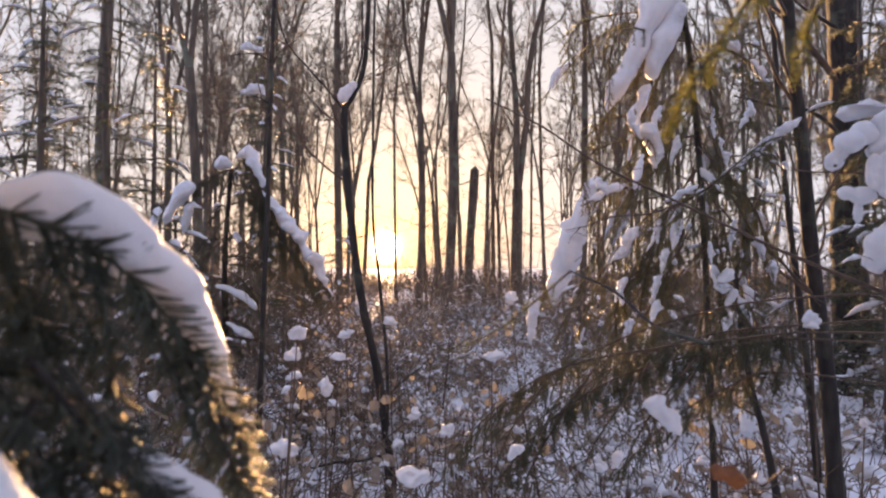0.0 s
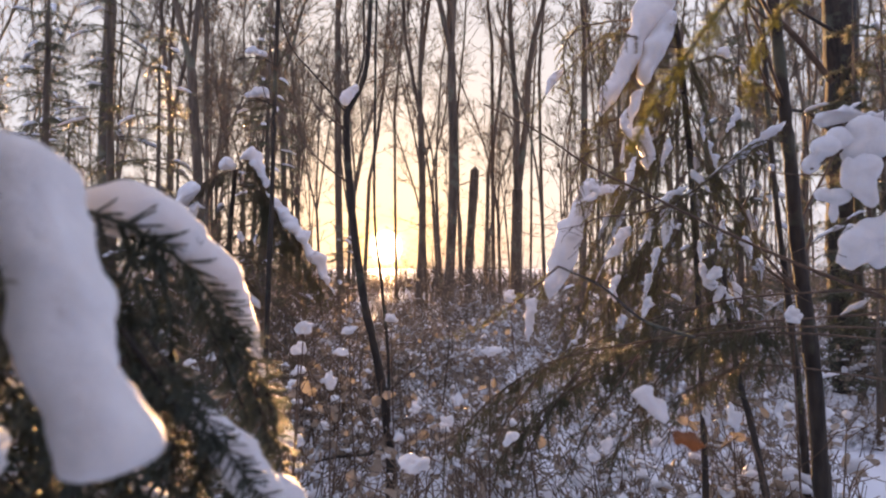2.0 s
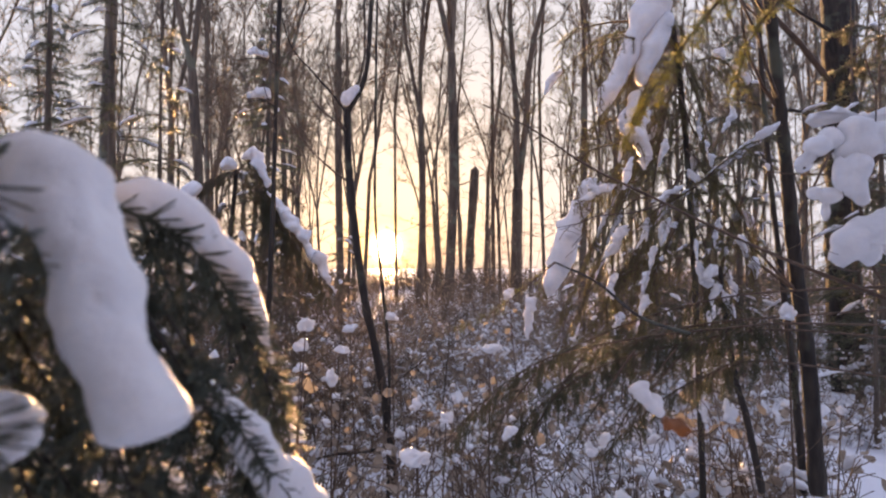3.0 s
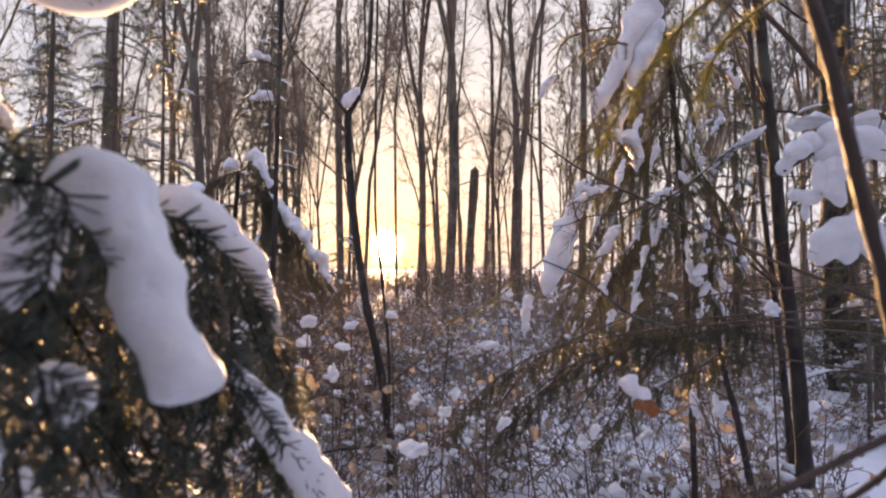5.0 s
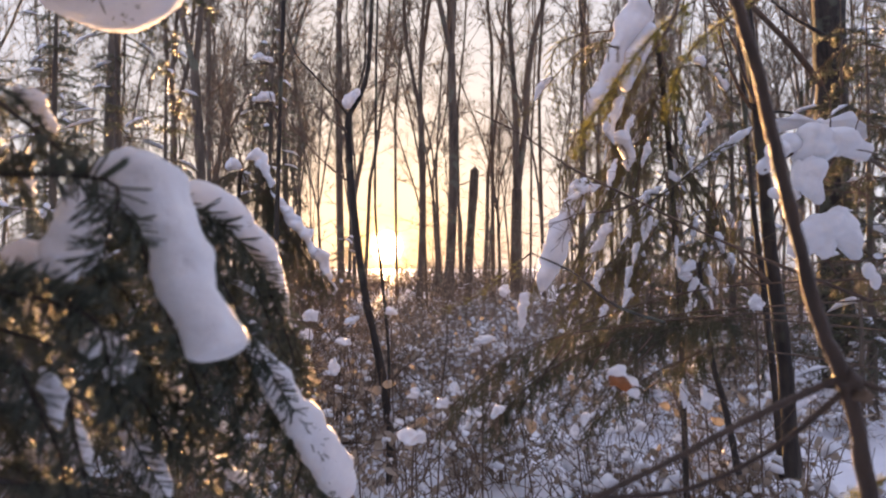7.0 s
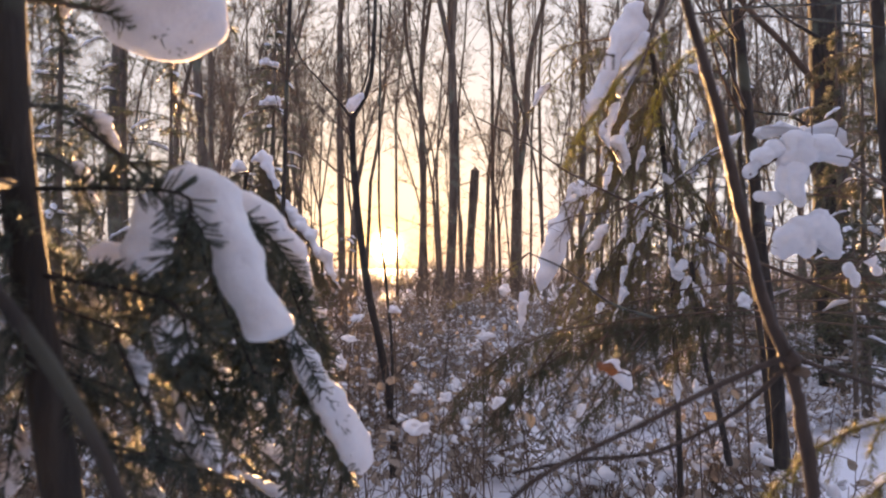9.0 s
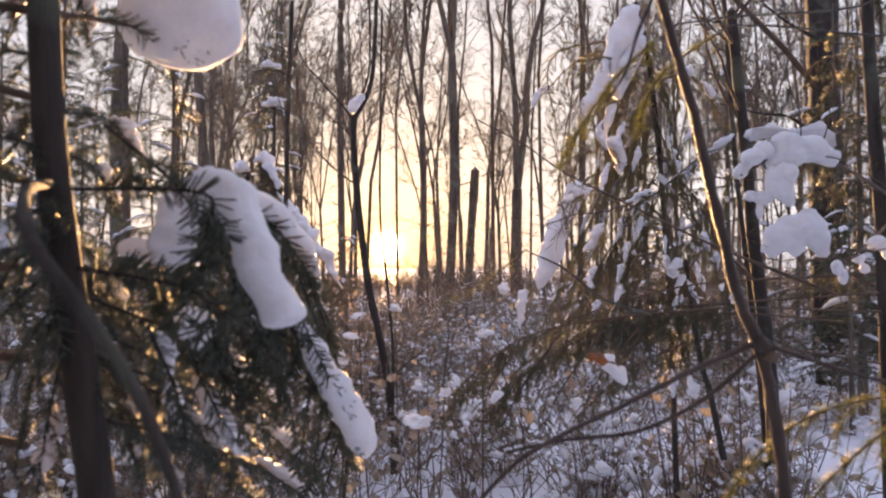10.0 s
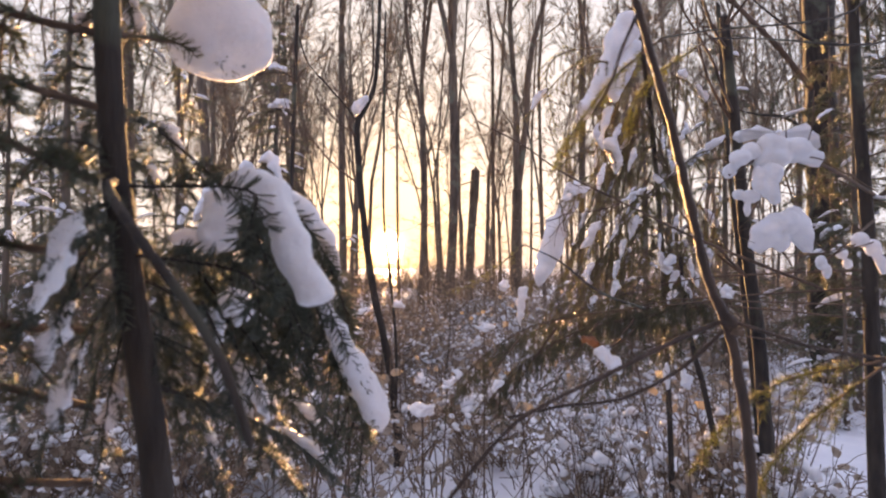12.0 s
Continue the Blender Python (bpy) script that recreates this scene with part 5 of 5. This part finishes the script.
# ---- the spruce close to the camera ----
def near_spruce():
    rng = np.random.default_rng(14)
    ob = thing("near_spruce", "spruce with dark needles and thick snow on its hanging boughs", "spruce")
    g = Geo()
    p = curve_through([(-0.357, 0.339, -0.078), (-0.365, 0.314, 0.801), (-0.380, 0.301, 1.259), (-0.403, 0.296, 1.451), (-0.428, 0.291, 1.626), (-0.445, 0.286, 1.795), (-0.457, 0.275, 2.177)], 30)
    tube(g, p, np.linspace(0.023, 0.017, 30), 12)
    part("trunk", g, BARK, ob)
    k = dict(needle=0.025, per_metre=560, width=0.0011, r=0.0026, fine=True, flat=0.3, face=(0.15, -1.0, 0.3), lean=0.8, mat=NEAR_NEEDLE, bark=BARK)
    # unseen boughs added higher up round the stem, to shade the snow in view
    top = np.array(p[-1])
    for j in range(14):
        z = 2.25 + 1.1 * j / 14
        side = math.radians(95 + 250 * ((j * 0.382) % 1.0))
        long = 0.65 + 0.3 * rng.random()
        a = np.array((top[0], top[1], z))
        way = np.array((math.cos(side), math.sin(side), 0.0)) * long
        w = 0.03 + 0.02 * rng.random()
        q = curve_through([a, a + way * 0.5 + (0, 0, 0.05), a + way + (0, 0, -0.08)], 9)
        bough(ob, list(q[::2]), rng, 0.32, 0.6, gap=0.05, needle=0.03, per_metre=420, width=0.0022, r=0.006,
              snow=[([q[2] + (0, 0, 0.03), q[4] + (0, 0, 0.035), q[6] + (0, 0, 0.03), q[8] + (0, 0, 0.02)], (w * 0.6, w * 1.3, w, w * 0.5), (w * 0.5, w, w * 0.8, w * 0.4))])
    # more unseen ones to the left and back, blocking skylight from behind the camera
    for j in range(12):
        z = 0.9 + 1.2 * j / 12
        side = math.radians(165 + 100 * ((j * 0.618) % 1.0))
        long = 0.6 + 0.25 * rng.random()
        a = np.array((top[0], top[1], z))
        way = np.array((math.cos(side), math.sin(side), 0.0)) * long
        bough(ob, [a, a + way * 0.5 + (0, 0, 0.04), a + way + (0, 0, -0.12)], rng, 0.26, 0.8, gap=0.06, needle=0.03, per_metre=420, width=0.0022, r=0.006)
    # the thick cushion
    bough(ob, [(-0.380, 0.290, 1.772), (-0.325, 0.345, 1.715), (-0.278, 0.360, 1.660), (-0.255, 0.350, 1.610), (-0.228, 0.335, 1.560), (-0.200, 0.318, 1.515), (-0.182, 0.312, 1.475)], rng, 0.07, 1.0, gap=0.035, sub=False, **k,
          snow=[([(-0.307, 0.365, 1.689), (-0.273, 0.345, 1.701), (-0.238, 0.320, 1.685), (-0.213, 0.300, 1.643), (-0.196, 0.288, 1.604), (-0.176, 0.275, 1.570), (-0.166, 0.268, 1.548), (-0.162, 0.265, 1.536)],
                 (0.026, 0.029, 0.028, 0.025, 0.024, 0.025, 0.026, 0.023), (0.026, 0.029, 0.028, 0.025, 0.024, 0.025, 0.026, 0.023), (0.5, -0.6, 0.6), 28, 64, 0.25, 0.85, 12)])
    # the bough behind it: a spine with needles to both sides, snow on its back
    b = dict(k, per_metre=620, width=0.0016)
    spine = [(-0.300, 0.445, 1.694), (-0.276, 0.455, 1.688), (-0.245, 0.475, 1.674), (-0.216, 0.515, 1.643), (-0.193, 0.560, 1.591), (-0.178, 0.610, 1.535), (-0.167, 0.650, 1.488)]
    bough(ob, spine, rng, 0.05, 0.7, gap=0, sub=False, **dict(b, flat=0.14, per_metre=520, needle=0.031, width=0.0019),
          snow=[([(-0.318, 0.470, 1.668), (-0.292, 0.482, 1.684), (-0.265, 0.493, 1.690), (-0.240, 0.512, 1.680), (-0.219, 0.548, 1.650), (-0.207, 0.586, 1.613), (-0.202, 0.626, 1.570), (-0.190, 0.668, 1.520)],
                 (0.016, 0.022, 0.026, 0.027, 0.027, 0.025, 0.021, 0.012), (0.018, 0.023, 0.026, 0.027, 0.027, 0.025, 0.021, 0.012), (0.5, 0.2, 0.8), 24, 56, 0.16, 0.8)])
    # twigs that hang from the spine side by side, each a brush of needles
    for j in range(8):
        u = 0.05 + 0.80 * j / 7
        q = curve_through(spine, 41)[int(u * 40)] + (0, 0.004, 0)
        way = np.array((0.34 - 0.16 * u + rng.normal(0, 0.08), 0.18 + rng.normal(0, 0.08), -1.0))
        path = wander(q, way, (0.17 - 0.07 * u) * (0.8 + 0.4 * rng.random()), 6, 0.06, -0.05, rng)
        bough(ob, list(path[::2]), rng, 0.045, 0.8, gap=0, sub=False, **dict(b, tip_from=0.04, flat=0.2))
    for j in range(7):
        q = np.array((-0.315 - 0.010 * j, 0.47 - 0.012 * j, 1.695 - 0.018 * j)) + rng.normal(0, 0.008, 3)
        path = wander(q, (0.55 + rng.normal(0, 0.1), 0.12, -1.0), 0.21 + 0.05 * rng.random(), 6, 0.05, -0.04, rng)
        bough(ob, list(path[::2]), rng, 0.045, 0.8, gap=0.04, sub=False, **dict(b, tip_from=0.04, flat=0.25))
    # the one below, hanging out over the shrubs
    low = [(-0.222, 0.405, 1.600), (-0.200, 0.470, 1.520), (-0.178, 0.560, 1.428), (-0.152, 0.659, 1.330), (-0.140, 0.752, 1.232)]
    bough(ob, low, rng, 0.05, 0.9, gap=0.04, sub=False, **dict(b, per_metre=750),
          snow=[([(-0.202, 0.462, 1.548), (-0.180, 0.522, 1.478), (-0.162, 0.575, 1.424), (-0.146, 0.630, 1.370), (-0.131, 0.690, 1.312), (-0.124, 0.745, 1.262)],
                 (0.010, 0.020, 0.028, 0.032, 0.034, 0.024), (0.012, 0.022, 0.028, 0.032, 0.033, 0.022), (0.5, -0.4, 0.7), 24, 56, 0.2, 0.75)])
    front = curve_through(low, 41) + np.array((0.020, -0.030, 0.016))
    bough(ob, list(front[2::7]), rng, 0.05, 0.9, gap=0, sub=False, **dict(b, per_metre=420, r=0.0012, needle=0.022))
    for j in range(9):
        q = curve_through(low, 41)[4 + int(34 * j / 8)] + np.array((-0.012, -0.012, 0.008))
        path = wander(q, (-0.25 + rng.normal(0, 0.12), -0.1 + rng.normal(0, 0.1), -1.0), 0.10 + 0.06 * rng.random(), 6, 0.06, -0.05, rng)
        bough(ob, list(path[::2]), rng, 0.045, 0.8, gap=0, sub=False, **dict(b, tip_from=0.04, flat=0.2))
    # twigs that hang in the shade of the cushions, their snow lit through from behind
    for path, pad, w in (
            ([(-0.298, 0.450, 1.569), (-0.297, 0.450, 1.522), (-0.294, 0.450, 1.472), (-0.284, 0.450, 1.416)], [(-0.306, 0.485, 1.502), (-0.290, 0.485, 1.473), (-0.273, 0.485, 1.443)], 0.012),
            ([(-0.324, 0.400, 1.516), (-0.309, 0.400, 1.470), (-0.285, 0.400, 1.423), (-0.255, 0.400, 1.374)], [(-0.326, 0.435, 1.454), (-0.304, 0.435, 1.420), (-0.282, 0.435, 1.384), (-0.265, 0.435, 1.350)], 0.015),
            ([(-0.264, 0.500, 1.503), (-0.260, 0.500, 1.450), (-0.249, 0.500, 1.397), (-0.243, 0.500, 1.337)], [(-0.271, 0.535, 1.470), (-0.275, 0.535, 1.453), (-0.279, 0.535, 1.437)], 0.009),
            ([(-0.227, 0.500, 1.503), (-0.218, 0.500, 1.450), (-0.206, 0.500, 1.397), (-0.195, 0.500, 1.337)], None, 0),
            ([(-0.288, 0.200, 1.544), (-0.272, 0.200, 1.510), (-0.257, 0.200, 1.477), (-0.248, 0.200, 1.439)], [(-0.292, 0.235, 1.534), (-0.281, 0.235, 1.512), (-0.275, 0.235, 1.485)], 0.009),
            ([(-0.304, 0.300, 1.505), (-0.299, 0.300, 1.465), (-0.288, 0.300, 1.425), (-0.283, 0.300, 1.390)], [(-0.319, 0.335, 1.472), (-0.312, 0.335, 1.441), (-0.306, 0.335, 1.409)], 0.011)):
        snow = [(pad, (w * 0.5, w, w * 0.45), (w * 0.5, w * 0.9, w * 0.45), (0.4, -0.5, 0.7), 18, 30, 0.4, 0.8)] if pad else []
        bough(ob, path, rng, 0.04, 0.8, gap=0, sub=False, snow=snow, **dict(b, tip_from=0.02, flat=0.14, per_metre=680, needle=0.024, width=0.0013))
    # snow behind the needles, further in
    bough(ob, [(-0.418, 0.289, 1.695), (-0.249, 0.249, 1.686), (-0.240, 0.235, 1.641), (-0.248, 0.237, 1.589)], rng, 0.06, 0.6, gap=0.05, sub=False, **dict(b, needle=0.03),
          snow=[([(-0.310, 0.375, 1.690), (-0.311, 0.345, 1.664), (-0.307, 0.310, 1.630), (-0.303, 0.280, 1.598)], (0.020, 0.026, 0.025, 0.014), (0.022, 0.026, 0.024, 0.014), (0.3, -0.8, 0.5), 20, 36, 0.35, 0.8),
                ([(-0.369, 0.301, 1.627), (-0.342, 0.311, 1.623), (-0.314, 0.321, 1.620)], (0.010, 0.012, 0.010), (0.012, 0.014, 0.012), (0, 0, 1), 14, 18, 0.3, 0.8)])
    bough(ob, [(-0.415, 0.291, 1.603), (-0.252, 0.212, 1.582), (-0.221, 0.198, 1.551), (-0.218, 0.204, 1.502)], rng, 0.06, 0.8, gap=0.045, sub=False, **dict(b, needle=0.032),
          snow=[([(-0.312, 0.330, 1.545), (-0.290, 0.330, 1.535), (-0.276, 0.330, 1.521), (-0.286, 0.330, 1.500)], (0.010, 0.021, 0.020, 0.007), (0.010, 0.020, 0.018, 0.007), (0.2, -0.8, 0.6), 18, 28, 0.5, 0.8)])
    dead = Geo()
    tube(dead, curve_through([(-0.430, 0.270, 1.700), (-0.360, 0.110, 1.672), (-0.275, -0.020, 1.623), (-0.240, -0.020, 1.575), (-0.213, -0.020, 1.537), (-0.190, -0.020, 1.496), (-0.174, -0.020, 1.455), (-0.165, -0.020, 1.427)], 48), np.linspace(0.0055, 0.0040, 48), 9)
    part("dead_branch", dead, BARK, ob, "bare grey-brown dead branch")
    # hanging boughs round the trunk, lower and higher
    for tip, sn in (*UPPER_TIPS, *LOWER_TIPS):
        tip = np.array(tip)
        i = int(np.clip(np.interp(tip[2] + 0.17, (0.75, p[-1][2]), (6, 29)), 0, 29))
        a = p[i]
        mid = a * 0.45 + tip * 0.55 + (0, 0, 0.035)
        pads = []
        if sn:
            q = curve_through([a, mid, tip], 9)
            pads = [([q[4] + (0, 0.012, 0.008), q[5] + (0, 0.012, 0.008), q[6] + (0, 0.006, 0.008), q[7] + (0, 0.006, 0.006)], (0.006, 0.014, 0.007), (0.006, 0.012, 0.006), (0, -0.3, 1), 12, 18, 0.6, 0.6)]
        bough(ob, [a, mid, tip], rng, 0.085, 0.9, gap=0.030, sub=False, snow=pads, needle=0.022, per_metre=760, width=0.0013, r=0.0022, flat=0.3, mat=NEAR_NEEDLE, bark=BARK,
              face=(rng.normal(0, 0.5), -1.0, 0.5 + rng.normal(0, 0.4)), lean=0.75)


# where the hanging boughs end, and whether snow lies on them
UPPER_TIPS = (
    ((-0.500, 0.294, 1.874), 1), ((-0.474, 0.443, 1.903), 1), ((-0.554, 0.296, 1.797), 0), ((-0.528, 0.348, 1.727), 1),
    ((-0.421, 0.497, 1.749), 1), ((-0.484, 0.149, 1.678), 0), ((-0.480, 0.549, 1.677), 1), 
    ((-0.434, 0.103, 1.557), 1), ((-0.450, 0.504, 1.505), 1), ((-0.445, 0.154, 1.503), 0),
    ((-0.427, 0.054, 1.502), 1), ((-0.286, 0.526, 1.446), 1), ((-0.393, 0.507, 1.411), 1))
LOWER_TIPS = (
    ((-0.236, 0.669, 1.333), 1), 
    ((-0.298, 0.711, 1.270), 1), ((-0.458, 0.107, 1.411), 1), ((-0.459, 0.258, 1.376), 0),
    ((-0.438, 0.359, 1.336), 1), ((-0.316, 0.611, 1.252), 1), ((-0.403, 0.460, 1.293), 1), ((-0.205, 0.753, 1.215), 1),
    ((-0.464, 0.159, 1.348), 1), ((-0.469, 0.310, 1.287), 1), ((-0.191, 0.815, 1.116), 1), ((-0.388, 0.614, 1.171), 1),
    ((-0.269, 0.735, 1.130), 0))
near_spruce()

# a lump of snow on the bough overhead
over = thing("snowy_bough", "spruce bough end buried under a round lump of snow", "branch")
rng_over = np.random.default_rng(31)
ball = Geo()
snow_clump(ball, (-0.353, 0.442, 1.948), (0.088, 0.075, 0.078), rng_over, 1.25, True, 0.22)
bough(over, [(-0.441, 0.283, 1.902), (-0.410, 0.353, 1.917), (-0.374, 0.412, 1.924), (-0.313, 0.443, 1.903)], rng_over, 0.08, 0.6, needle=0.026, per_metre=700, gap=0.04, r=0.004, width=0.0009, fine=True, sub=False)
part("snow_cushion", ball, SNOW, over, "round lump of white snow")

# young bare stem with side branches
bare = stem_thing("bare_sapling", "bare reddish-brown young stem with side branches", "sapling", [
    ([(0.444, 0.363, 0.144), (0.440, 0.336, 1.091), (0.432, 0.329, 1.328), (0.417, 0.326, 1.438), (0.401, 0.324, 1.509), (0.377, 0.323, 1.565), (0.351, 0.324, 1.676), (0.321, 0.326, 1.812), (0.281, 0.322, 1.947), (0.257, 0.319, 2.043)], 0.0088, 0.0052),
    ([(0.401, 0.324, 1.513), (0.315, 0.315, 1.479), (0.234, 0.306, 1.441), (0.159, 0.297, 1.408), (0.093, 0.288, 1.369), (0.002, 0.281, 1.266)], 0.0040, 0.0026),
    ([(0.397, 0.324, 1.497), (0.341, 0.346, 1.439), (0.265, 0.367, 1.395), (0.178, 0.388, 1.379), (0.104, 0.408, 1.358)], 0.0034, 0.0022),
    ([(0.401, 0.324, 1.513), (0.446, 0.294, 1.496), (0.506, 0.265, 1.477), (0.589, 0.235, 1.466)], 0.0032, 0.002),
    ([(0.281, 0.322, 1.947), (0.252, 0.304, 1.885), (0.232, 0.285, 1.833), (0.209, 0.286, 1.795)], 0.003, 0.0015)], mat=REDTWIG, seed=16)
rng_knot = np.random.default_rng(77)
knot = Geo()
snow_clump(knot, np.array((0.402, 0.322, 1.508)) - np.array(bare.location), (0.0125, 0.0115, 0.012), rng_knot, 1.1, True, 0.5)
part("knot", knot, REDTWIG, bare, "swollen knot where the branches part")
collar = Geo()
snow_clump(collar, np.array((0.413, 0.317, 1.494)) - np.array(bare.location), (0.0085, 0.006, 0.008), rng_knot, 1.0, True, 0.7)
part("torn_bark", collar, CANE, bare, "pale torn bark below the knot")


def brown_leaf():
    ob = thing("brown_leaf", "curled brown dead leaf on a twig", "leaf")
    c = np.array((0.297, 0.726, 1.442))
    blade = Geo()
    v, f = [], []
    for i in range(9):
        u = i / 8
        w = 0.011 * math.sin(math.pi * min(1, u * 0.93 + 0.05)) ** 0.7
        for j in range(5):
            s = j / 2 - 1
            v.append(c + np.array((-0.018 + 0.036 * u, 0.006 * s, s * w * 0.9 + 0.012 * u * (1 - u) - 0.009 * u + 0.003 * math.sin(9 * u + s))) + np.array((0, -0.012 * (1 - abs(s)) * u, 0)))
    for i in range(8):
        for j in range(4):
            a = i * 5 + j
            f.append((a, a + 1, a + 6, a + 5))
    blade.add(v, f)
    part("blade", blade, BROWN_LEAF, ob)
    stalk = Geo()
    tube(stalk, curve_through([c + (0.017, 0, -0.009), (0.333, 0.737, 1.426), (0.400, 0.748, 1.364), (0.50, 0.80, 0.6), (0.52, 0.82, -0.04)], 20), 0.0018, 5)
    part("stalk", stalk, TWIG, ob)


brown_leaf()
